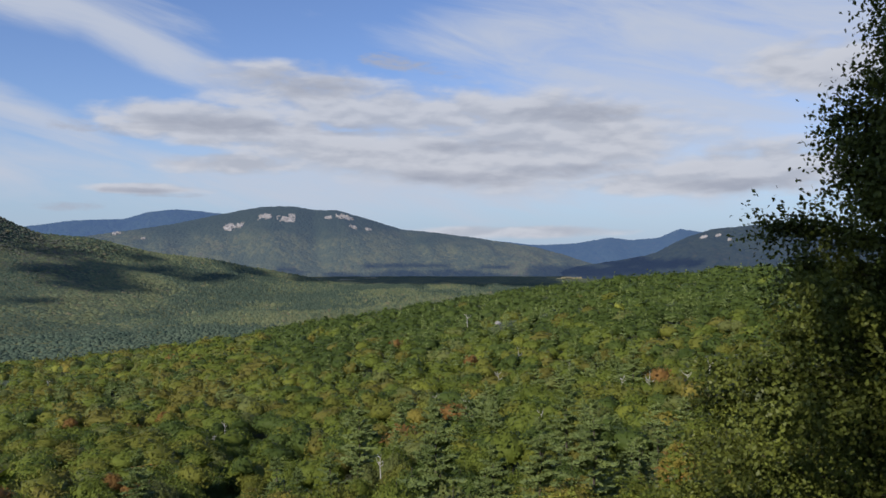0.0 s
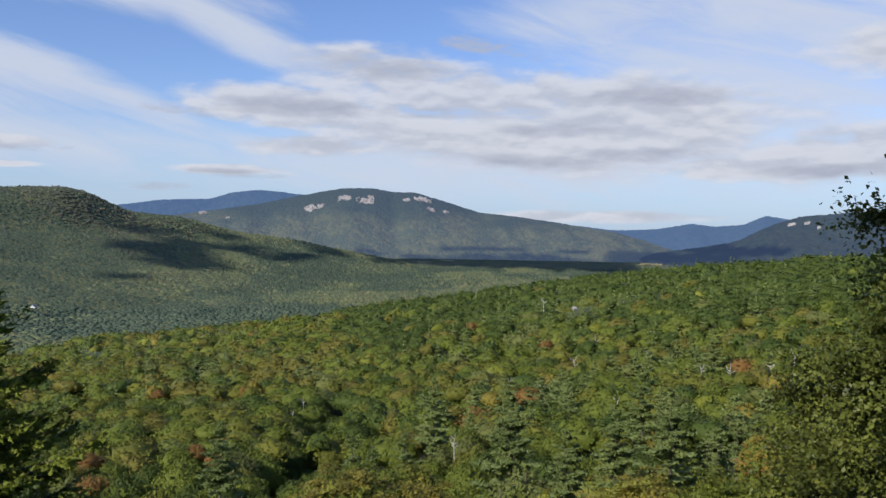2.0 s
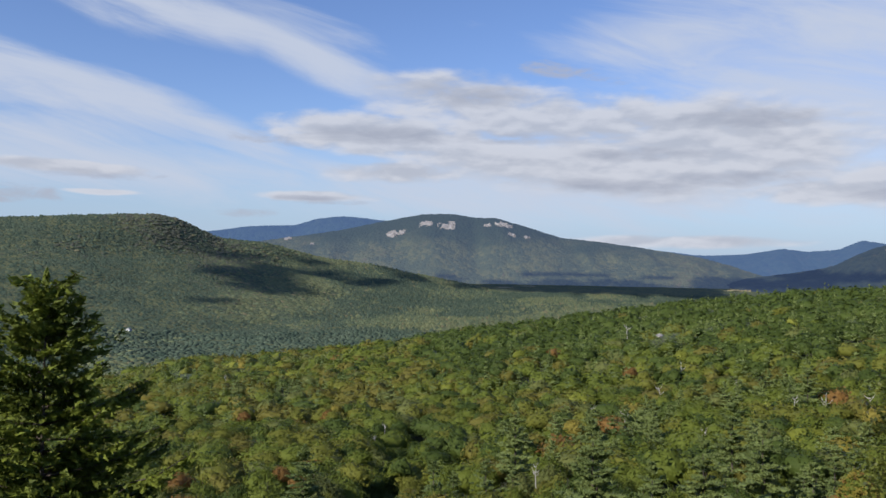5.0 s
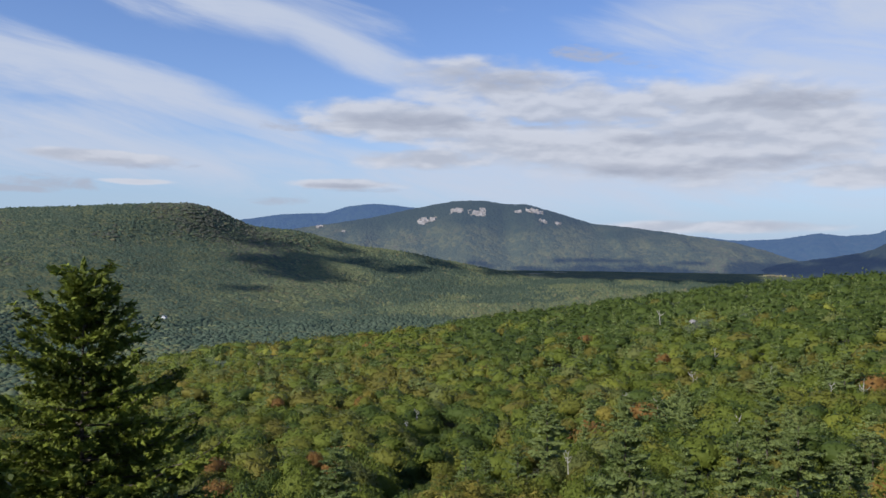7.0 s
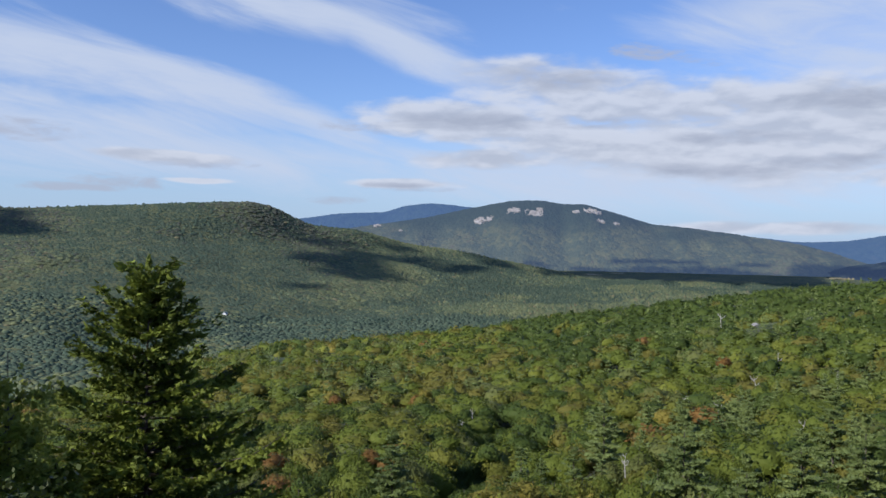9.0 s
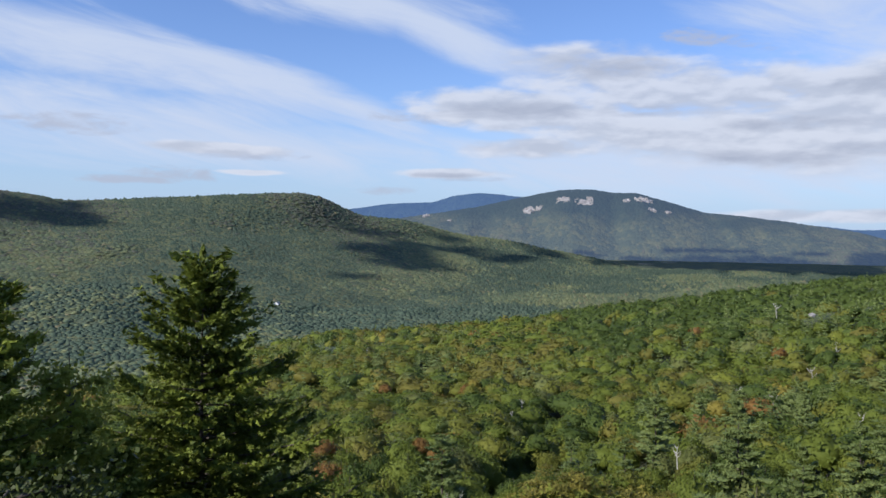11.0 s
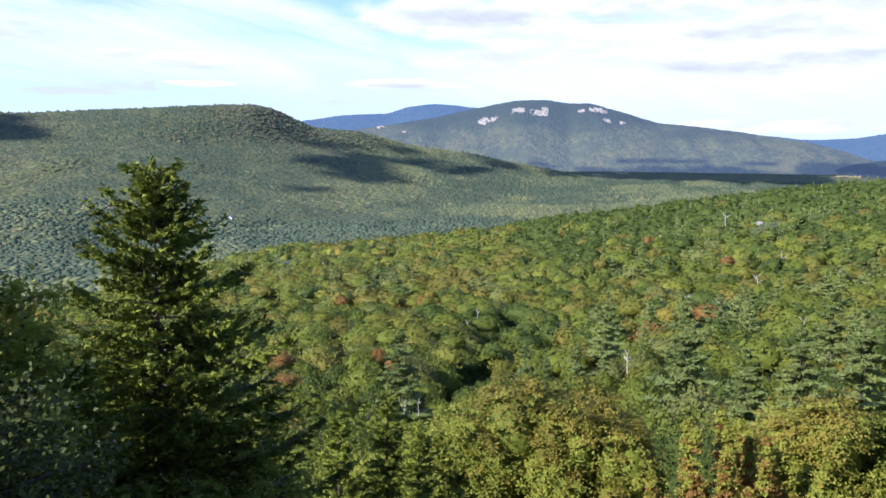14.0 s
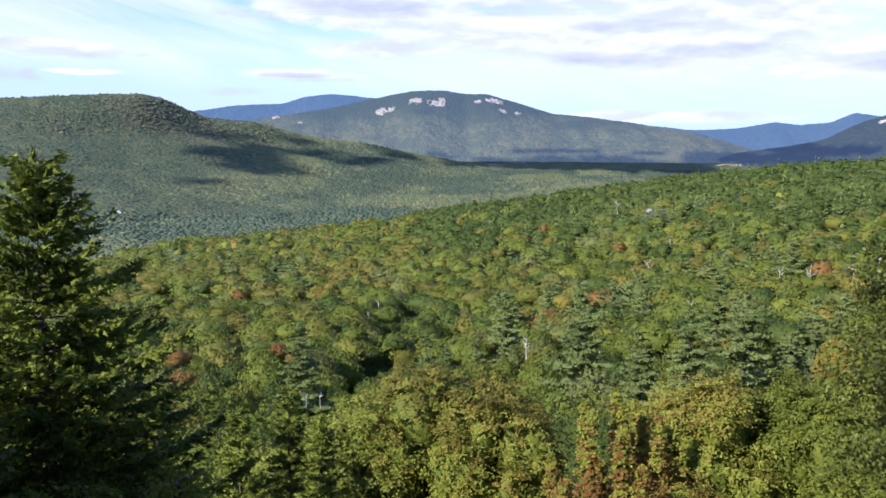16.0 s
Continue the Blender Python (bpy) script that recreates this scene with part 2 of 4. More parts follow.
def plain(name, colour, rough=0.8, grain=2.0, depth=0.25):
    m, n, out = material(name)
    g = n.noise(n.add("ShaderNodeTexCoord").outputs["Object"], grain, 5.0, 0.6)
    b = n.add("ShaderNodeBsdfPrincipled")
    n.link(n.mix(n.ramp(g, 0.3, 0.7), tuple(v * (1 - depth) for v in colour), tuple(min(1, v * (1 + depth)) for v in colour)), b.inputs["Base Color"])
    b.inputs["Roughness"].default_value = rough
    n.link(b.outputs[0], out.inputs[0])
    return m


GRANITE = plain("granite_pale", (0.33, 0.31, 0.30), 0.8, 0.08, 0.3)
FLOOR = plain("forest_floor", (0.055, 0.062, 0.026), 0.95, 1.2, 0.5)


# ---- mesh helpers ----
def mesh(name, verts, faces, mats, index=None, smooth=False, rounded=None):
    """A mesh from arrays: faces is an (n, 3) or (n, 4) array, index the material of each face."""
    me = bpy.data.meshes.new(name)
    verts, faces = np.asarray(verts, np.float32), np.asarray(faces, np.int32)
    me.vertices.add(len(verts))
    me.vertices.foreach_set("co", verts.ravel())
    me.loops.add(faces.size)
    me.loops.foreach_set("vertex_index", faces.ravel())
    me.polygons.add(len(faces))
    me.polygons.foreach_set("loop_start", np.arange(len(faces), dtype=np.int32) * faces.shape[1])
    for q in mats:
        me.materials.append(q)
    if index is not None:
        me.polygons.foreach_set("material_index", np.asarray(index, np.int32))
    me.polygons.foreach_set("use_smooth", np.full(len(faces), smooth) if rounded is None else rounded)
    me.update(calc_edges=True)
    return me


def part(name, data, parent, label=""):
    ob = new(name, data)
    ob.parent = parent
    return tagged(ob, label)


def lattice(ix, iy, seed):
    h = (ix.astype(np.int64) * 374761393 + iy.astype(np.int64) * 668265263 + seed * 1442695041) & 0xFFFFFFFF
    h = ((h ^ (h >> 13)) * 1274126177) & 0xFFFFFFFF
    return ((h ^ (h >> 16)) & 0xFFFFFF) / float(0xFFFFFF)


def field(x, y, size, octaves=4, seed=0):
    """Smooth noise between 0 and 1."""
    total, amp, norm = 0.0, 1.0, 0.0
    for o in range(octaves):
        px, py = x / size * 2**o, y / size * 2**o
        ix, iy = np.floor(px), np.floor(py)
        fx, fy = px - ix, py - iy
        fx, fy = fx * fx * (3 - 2 * fx), fy * fy * (3 - 2 * fy)
        s = seed + 31 * o
        a, b = lattice(ix, iy, s), lattice(ix + 1, iy, s)
        c, d = lattice(ix, iy + 1, s), lattice(ix + 1, iy + 1, s)
        total = total + amp * ((a * (1 - fx) + b * fx) * (1 - fy) + (c * (1 - fx) + d * fx) * fy)
        norm += amp
        amp *= 0.5
    return total / norm


def domes(x, y, cell, seed=5):
    """Crowns of a closed forest, 0 to about 1 high, one a cell."""
    ix, iy = np.floor(x / cell), np.floor(y / cell)
    best = np.zeros_like(x)
    for dx in (-1, 0, 1):
        for dy in (-1, 0, 1):
            jx, jy = ix + dx, iy + dy
            cx = (jx + 0.15 + 0.7 * lattice(jx, jy, seed)) * cell
            cy = (jy + 0.15 + 0.7 * lattice(jx, jy, seed + 1)) * cell
            top = 0.55 + 0.45 * lattice(jx, jy, seed + 2)
            r = np.hypot(x - cx, y - cy) / cell
            best = np.maximum(best, top - 0.95 * r**1.8)
    return best


# ---- the lie of the land ----
def table(rows, soft=0.25):
    a = np.array(sorted(rows))
    return lambda v: sum(np.interp(v + soft * k, a[:, 0], a[:, 1]) * c for k, c in ((-1, 0.2), (-0.5, 0.2), (0, 0.2), (0.5, 0.2), (1, 0.2)))


def ease(v, lo, hi):
    u = np.clip((v - lo) / (hi - lo), 0, 1)
    return u * u * (3 - 2 * u)


ridge_el = table([(-60, 1.0), (-40, 0.2), (-28, -0.6), (-18.6, -1.2), (-15.5, -1.6), (-11.9, -1.85), (-4.4, -2.85), (3.6, -4.15), (8.9, -4.9), (14, -5.85), (21.2, -6.6), (28, -7.0), (33.2, -8.1), (37, -9.2), (60, -13)])
ridge_far = table([(-60, 520), (-19, 600), (-4, 700), (14, 660), (28, 620), (37, 520), (60, 380)])
slope_near = table([(math.log(d), s) for d, s in ((12, -0.56), (18, -0.49), (25, -0.43), (60, -0.335), (120, -0.262), (250, -0.168), (400, -0.112), (700, -0.073))], 0.0)


def valley(d):
    return -165.0 + 0.0125 * d


def hillside(a, d):
    """Top of the woods on the near slope, by azimuth and distance; beyond its crest it falls to the valley."""
    top, far = np.tan(np.radians(ridge_el(a))), ridge_far(a)
    k = np.log(np.maximum(d, 12)) * math.log(700 / 30.0) / np.log(far / 30.0) + math.log(30.0) * (1 - math.log(700 / 30.0) / np.log(far / 30.0))
    s = slope_near(k) + (top + 0.073) * ease(np.log(np.maximum(d, 30) / 30.0) / np.log(far / 30.0), 0, 1)
    z = np.where(d < far, s * d, top * far - 0.02 * (d - far) - 0.0016 * (d - far) ** 2)
    return np.maximum(z, -175)


hill_el = table([(60, 2.2), (48, 2.08), (46.3, 1.91), (44.7, 1.58), (43.6, 1.57), (41.8, 1.68), (39.9, 1.8), (37.4, 1.96), (33.8, 2.19), (31.5, 2.33), (29.6, 2.36), (28.6, 2.16), (27.7, 1.78), (26.6, 1.25), (25.8, 0.93), (24.9, 0.8), (22.8, 0.66), (21.0, 0.2), (19.0, -0.32), (17.4, -0.5), (15.9, -0.7), (14.4, -0.95), (13.2, -1.25), (11.6, -1.5), (10.1, -1.78), (8.2, -2.1), (6, -2.6), (-10, -4)], 0.35)
bench_el = table([(60, 1.5), (46, 1.3), (38, 1.15), (30, 0.75), (24, 0.15), (18, -0.75), (13, -1.5), (9, -2.05), (5, -2.7), (-10, -4)], 5.0)
hill_far = table([(60, 2100), (30, 2250), (20, 2600), (10, 3000), (-10, 3200)], 7.0)


def left_hill(a, d):
    """A long low bench; its knolls and its end rise only near the crest."""
    far = hill_far(a)
    foot = 1250 + 45 * np.log1p(np.exp(np.clip((30 - a) / 6, -30, 30))) * 6
    u = np.clip((d - foot) / np.maximum(far - foot, 200), 0, 1)
    low, high = far * np.tan(np.radians(bench_el(a))), far * np.tan(np.radians(hill_el(a)))
    z = valley(d) + (low - valley(far)) * u**1.1 * (1.35 - 0.35 * u) + (high - low) * ease(u, np.where(high > low, 0.7, 0.5), 1.0)
    x, y = -np.sin(np.radians(a)) * d, np.cos(np.radians(a)) * d
    z = z + 26 * (field(x, y * 0.5, 210, 3, 47) - 0.5) * ease(u, 0.02, 0.3) * (1 - ease(u, 0.72, 0.97))
    return z - np.maximum(0, d - far) * 0.25


def ground_top(a, d):
    return np.maximum(np.maximum(hillside(a, d), valley(d)), left_hill(a, d))


def place(a, d, z=0.0):
    return np.stack([-np.sin(np.radians(a)) * d, np.cos(np.radians(a)) * d, z + 0 * a], -1)


def tree_height(d):
    return np.interp(d, [10, 30, 80, 450], [7.0, 9.0, 12.0, 14.0])


def floor_z(a, d):
    """The soil of the near slope, with the ledge that the eye stands on."""
    soil = hillside(a, np.maximum(d, 12)) - tree_height(d) * (1 - 0.35 * ease(d, 60, 140))
    gully = np.interp(d, [95, 125, 165, 215], [17.6, 16.0, 14.1, 12.6])
    soil = soil - 2.0 * ease(d, 85, 105) * (1 - ease(d, 205, 230)) * np.exp(-(((a - gully) * d * 0.01745 / 3.5) ** 2))
    soil = np.where(d < 14, -1.6 + (soil + 1.6) * ease(d, 1.5, 14), soil)
    behind = ease(np.abs(a - 10), 62, 100)
    return soil * (1 - behind) + (-1.6 + 0.05 * d) * behind


# ---- ground sheet ----
def sheet(name, azimuths, distances, top, mat, label, closed=False):
    a, d = np.meshgrid(azimuths, distances)
    z = top(a, d)
    v = place(a, d, z).reshape(-1, 3)
    nc, nr = len(azimuths), len(distances)
    i = np.arange(nr * nc).reshape(nr, nc)
    q = np.stack([i[:-1, :-1], i[1:, :-1], i[1:, 1:], i[:-1, 1:]], -1).reshape(-1, 4)[:, ::-1]
    if closed:
        wrap = np.stack([i[:-1, -1], i[1:, -1], i[1:, 0], i[:-1, 0]], -1)[:, ::-1]
        q = np.concatenate([q, wrap])
    mats = mat if isinstance(mat, list) else [mat]
    index = None
    if len(mats) > 1:
        index = (np.hypot(v[q[:, 0], 0], v[q[:, 0], 1]) > 440).astype(int)
    return tagged(new(name, mesh(name, v, q, mats, index, smooth=True)), label, kind="structure")


def bend(a, d):
    """Swells and hollows of the valley woods."""
    x, y = -np.sin(np.radians(a)) * d, np.cos(np.radians(a)) * d
    return ((30 * (field(x, y, 330, 3, 11) - 0.5) + 14 * (field(x, y, 90, 2, 13) - 0.5)) * (1 - ease(d, 2900, 3400)) * (1 - ease(d / hill_far(a), 0.74, 0.97)) + 5) * ease(d, 950, 1300)


def land(a, d):
    x, y = -np.sin(np.radians(a)) * d, np.cos(np.radians(a)) * d
    front = ease(np.abs(a - 10), 62, 100)
    top = ground_top(a, d) * (1 - front) + (-10 + 0.03 * d) * front
    canopy = top - 5.4 + 2.4 * ease(d, 1350, 1750) + bend(a, d) + 2.5 * field(x, y, 12.0, 2, 7)
    return np.where(d < 440, floor_z(a, d), canopy)


fine = np.arange(-31.0, 53.0, 0.33)
coarse = np.arange(56.0, 329.0, 4.0)
rings = np.concatenate([np.geomspace(0.002, 12, 18)[:-1], np.geomspace(12, 440, 60)[:-1], np.geomspace(440.5, 900, 50)[:-1], np.geomspace(900, 2700, 120)[:-1], np.geomspace(2700, 4900, 60)])
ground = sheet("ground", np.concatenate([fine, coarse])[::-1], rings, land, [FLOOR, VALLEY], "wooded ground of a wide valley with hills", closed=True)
ground.location = (0.2, -0.15, 0.0)


# ---- mountains ----
def range_top(rows, far, foot, seed, rough):
    crest = table(rows)

    def top(a, d):
        x, y = -np.sin(np.radians(a)) * d, np.cos(np.radians(a)) * d
        high = far * np.tan(np.radians(crest(a)))
        u = np.clip((d - foot) / (far - foot), 0, 1)
        z = valley(d) - 6 + (high - valley(far) + 6) * (u**1.15 * (1.5 - 0.5 * u))
        gully = ((field(x, y, 330, 4, seed) - 0.5) + 1.1 * (field(x + 0.25 * y, y * 0.22, 190, 3, seed + 5) - 0.5)) * rough * np.sin(np.pi * np.clip(u, 0, 1))
        z = z + gully + 6.0 * domes(x, y, 15.0, seed) * u
        return z - np.maximum(0, d - far) * 0.5
    return top


MAIN = [(34, -1.0), (26, 0.3), (22.3, 0.9), (20, 1.25), (17.7, 1.62), (15.1, 2.22), (13.6, 2.52), (12, 2.82), (10.2, 2.84), (8.6, 2.6), (7.2, 2.6), (5.3, 2.06), (2.8, 1.3), (0.3, 1.06), (-2.2, 0.74), (-4.4, 0.4), (-6.3, 0.1), (-8.2, -0.42), (-9.7, -0.94), (-12, -1.6), (-16, -2.2)]
BLUE_L = [(40, 0.5), (30, 0.9), (26, 1.46), (23.8, 1.8), (20.8, 1.94), (19.3, 2.42), (17.7, 2.62), (16.2, 2.5), (14.7, 2.33), (10, 1.5), (4, 0.4)]
BLUE_R = [(6, 0.9), (-2.5, 0.65), (-6.3, 0.23), (-8.9, 0.34), (-11.2, 0.77), (-12.6, 0.6), (-14.4, 0.7), (-15.7, 1.33), (-17.2, 1.1), (-19, 0.9), (-30, 0.7)]
RIGHT = [(-4, -2.1), (-6.7, -1.55), (-9.7, -1.12), (-11.9, -0.8), (-14.1, -0.35), (-16.2, 0.75), (-17.9, 1.28), (-19, 1.38), (-21.7, 1.6), (-22.6, 1.42), (-24.9, 0.7), (-32, 0.2)]
main_top = range_top(MAIN, 4100, 3560, 21, 80)
right_top = range_top(RIGHT, 3900, 3300, 41, 50)
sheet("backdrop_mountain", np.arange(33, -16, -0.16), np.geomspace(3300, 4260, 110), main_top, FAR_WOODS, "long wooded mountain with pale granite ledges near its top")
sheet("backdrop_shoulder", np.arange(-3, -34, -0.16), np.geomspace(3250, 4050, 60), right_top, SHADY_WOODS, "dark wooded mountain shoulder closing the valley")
sheet("backdrop_range_west", np.arange(42, 3, -0.2), np.geomspace(4300, 4800, 24), range_top(BLUE_L, 4720, 4250, 61, 40), HAZE_BLUE_WOODS, "distant mountain range, blue with painted haze, behind the main mountain")
sheet("backdrop_range_east", np.arange(7, -34, -0.2), np.geomspace(4300, 4850, 24), range_top(BLUE_R, 4760, 4250, 71, 40), HAZE_BLUE_WOODS, "distant mountain range, blue with painted haze, at the end of the valley")


# pale ledges on the mountains: azimuth, elevation, half width and half height in degrees
LEDGES = [(14.25, 1.38, 0.55, 0.32), (13.6, 1.55, 0.3, 0.2), (12.0, 2.12, 0.55, 0.24), (10.6, 1.95, 0.75, 0.26), (10.2, 2.2, 0.3, 0.14), (7.8, 2.08, 0.3, 0.12), (6.7, 2.15, 0.7, 0.2), (6.1, 1.45, 0.35, 0.14), (5.1, 1.3, 0.25, 0.12), (21.3, 1.0, 0.3, 0.07), (19.7, 0.65, 0.16, 0.08)]


def ledge(a0, el0, hw, hh, surface, far, seed, name="granite_ledge", label="pale bare granite ledge high on the wooded mountain", category="rock ledge", mat=GRANITE):
    """A bare granite ledge that follows the mountain's face, with a broken outline."""
    d = np.linspace(2600, far, 700)
    seen = surface(np.full_like(d, a0), d) / d
    low = d[min(np.argmax(seen > math.tan(radians(el0 - hh))), 680)]
    high = max(d[min(np.argmax(seen > math.tan(radians(el0 + hh))), 699)], low + 12)
    a, q = np.meshgrid(np.linspace(a0 + hw, a0 - hw, 27), np.linspace(low, high, 18))
    u, v = (a - a0) / hw, (q - (low + high) / 2) / ((high - low) / 2)
    rough = field(u * 3 + seed * 7, v * 3, 1.0, 3, seed) - 0.5
    keep = (u * u + v * v + 3.2 * rough < 0.7)
    verts = place(a, q, surface(a, q) + np.where(keep, 5.0, -10.0)).reshape(-1, 3)
    i = np.arange(a.size).reshape(a.shape)
    f = np.stack([i[:-1, :-1], i[:-1, 1:], i[1:, 1:], i[1:, :-1]], -1).reshape(-1, 4)
    if keep.sum() < 6:
        return
    f = f[keep.ravel()[f].any(axis=1)]
    tagged(new(name, mesh(name, verts, f, [mat])), label, category, category + "s in the distance")


for i, (a, e, hw, hh) in enumerate(LEDGES):
    ledge(a, e, hw * 0.85, hh * 0.75, main_top, 4095, 5 + i)
for i, (a, e, hw, hh) in enumerate([(-17.3, 0.75, 0.24, 0.09), (-18.2, 0.85, 0.18, 0.08), (-18.9, 0.6, 0.14, 0.07)]):
    ledge(a, e, hw, hh, right_top, 3895, 25 + i)


# ---- foliage builders ----
def unit(v):
    return v / np.maximum(np.linalg.norm(v, axis=-1, keepdims=True), 1e-9)


def blades(p, n, size, rng, slim=0.62, along=None):
    """One flat diamond leaf a point, facing n, its long axis along 'along' or any way."""
    k = len(p)
    t = unit(along) if along is not None else unit(np.cross(n, rng.normal(size=(k, 3))))
    b = unit(np.cross(n, t))
    s = np.broadcast_to(size, (k,))[:, None]
    v = np.stack([p - t * s, p + b * s * slim, p + t * s, p - b * s * slim], 1).reshape(-1, 3)
    return v, np.arange(4 * k).reshape(k, 4)


def ovate(p, n, size, rng):
    """One small pointed oval leaf a point."""
    k = len(p)
    t = unit(np.cross(n, rng.normal(size=(k, 3))))
    b = unit(np.cross(n, t))
    s = np.broadcast_to(size, (k,))[:, None]
    shape = ((-0.85, 0.1), (0.05, 0.6), (1.05, 0.0), (0.05, -0.6))
    v = np.stack([p + t * s * x + b * s * y for x, y in shape], 1).reshape(-1, 3)
    return v, np.arange(4 * k).reshape(k, 4)


def tufts(p, n, size, rng, slim=0.8, along=None):
    """As blades(), but one triangle a point, for leaf tufts farther off and for needles."""
    k = len(p)
    t = unit(along) if along is not None else unit(np.cross(n, rng.normal(size=(k, 3))))
    b = unit(np.cross(n, t))
    s = np.broadcast_to(size, (k,))[:, None]
    v = np.stack([p + t * s, p - t * s * 0.7 + b * s * slim, p - t * s * 0.7 - b * s * slim], 1).reshape(-1, 3)
    return v, np.arange(3 * k).reshape(k, 3)


def joined(pieces):
    vs, fs, at = [], [], 0
    for v, f in pieces:
        vs.append(v), fs.append(f + at)
        at += len(v)
    return np.concatenate(vs), np.concatenate(fs)


def tube(points, radii, sides=7):
    """A tapered round limb through points."""
    pts = np.asarray(points, float)
    ring = []
    for i, q in enumerate(pts):
        t = unit(pts[min(i + 1, len(pts) - 1)] - pts[max(i - 1, 0)])
        a = unit(np.cross(t, [0.31, 0.95, 0.1]))
        b = np.cross(t, a)
        ang = np.arange(sides) * 2 * math.pi / sides
        ring.append(q + radii[i] * (np.cos(ang)[:, None] * a + np.sin(ang)[:, None] * b))
    v = np.concatenate(ring)
    f = []
    for i in range(len(pts) - 1):
        for j in range(sides):
            f.append((i * sides + j, i * sides + (j + 1) % sides, (i + 1) * sides + (j + 1) % sides, (i + 1) * sides + j))
    return v, np.array(f)


def ball(level):
    """A unit sphere of 12, 42, 162 or 642 points as triangles."""
    bm = bmesh.new()
    bmesh.ops.create_icosphere(bm, subdivisions=level, radius=1.0)
    v, f = np.array([p.co[:] for p in bm.verts]), np.array([[p.index for p in q.verts] for q in bm.faces])
    bm.free()
    return v, f


BALLS = {k: ball(k) for k in (1, 2, 3, 4)}


def as_quads(f):
    return np.concatenate([f, f[:, 2:3]], 1) if f.shape[1] == 3 else f


def lumps(ways, eye, c, r):
    """How far a ray from eye along each of ways goes until it leaves the last of the ellipsoids c, r, and the outward normal there."""
    o, w_ = (eye - c) / r, ways[:, None, :] / r[None]
    a, b, k = (w_ * w_).sum(-1), (w_ * o[None]).sum(-1), ((o * o).sum(-1) - 1)[None]
    disc = b * b - a * k
    t = np.where(disc > 0, (-b + np.sqrt(np.maximum(disc, 0))) / a, 0.0)
    best = t.argmax(axis=1)
    far = t[np.arange(len(ways)), best]
    far = np.maximum(far, 0.35 * np.median(far))
    return far, unit((eye + ways * far[:, None] - c[best]) / r[best] ** 2)


def hardwood_crown(rng, count, leaf, lobes=16, wide=3.4, tall=7.5, jitter=0.4, level=2, slim=0.75, core=0.84, upright=0.0, tri=False, shag=(0.86, 1.1)):
    """A crown from its base at z = 0 up to tall: leafy lobes over an uneven dome, covered with small blades.
    Returns the blades and the inner mass (triangles)."""
    c, r = [], []
    for i in range(lobes):
        h = 1 - 1.15 * (i + 0.5) / lobes
        ang = i * 2.39996 + rng.uniform(-0.35, 0.35)
        flat = math.sqrt(max(0.0, 1 - h * h))
        size = rng.uniform(0.24, 0.44) * (1 - upright * 0.4)
        out = (1 - size) * rng.uniform(0.8, 1.15)
        c.append((wide * flat * out * math.cos(ang), wide * flat * out * math.sin(ang), tall * (0.46 + (0.54 - 0.4 * size) * h * rng.uniform(0.8, 1.0 + upright))))
        r.append((wide * size, wide * size, 0.5 * (wide + 0.35 * tall) * size * (1 + upright)))
    c, r, eye = np.array(c), np.array(r), np.array([0, 0, 0.42 * tall])
    ways = unit(rng.normal(size=(count, 3)) * np.array([1, 1, 0.8]) + np.array([0, 0, 0.5]))
    far, n = lumps(ways, eye, c, r)
    p = eye + ways * (far * rng.uniform(*shag, count))[:, None]
    face = unit(n + np.array([0, 0, 0.15]) + jitter * rng.normal(size=(count, 3)))
    blade = (tufts if tri else blades)(p, face, leaf * rng.uniform(0.6, 1.35, count), rng, slim)
    bv, bf = BALLS[level]
    far, n = lumps(bv, eye, c, r)
    return blade, (eye + bv * (far * core * rng.uniform(0.9, 1.08, len(bv)))[:, None], bf)


def leafy(name, blade, body, mat):
    """One mesh of blades and the smooth lobes below them."""
    v, f = joined([(blade[0], as_quads(blade[1])), (body[0], as_quads(body[1]))])
    me = bpy.data.meshes.new(name)
    me.from_pydata(v.tolist(), [], [q[:3] if q[2] == q[3] else q for q in f.tolist()])
    me.polygons.foreach_set("use_smooth", np.arange(len(f)) >= len(blade[1]))
    me.materials.append(mat)
    return me


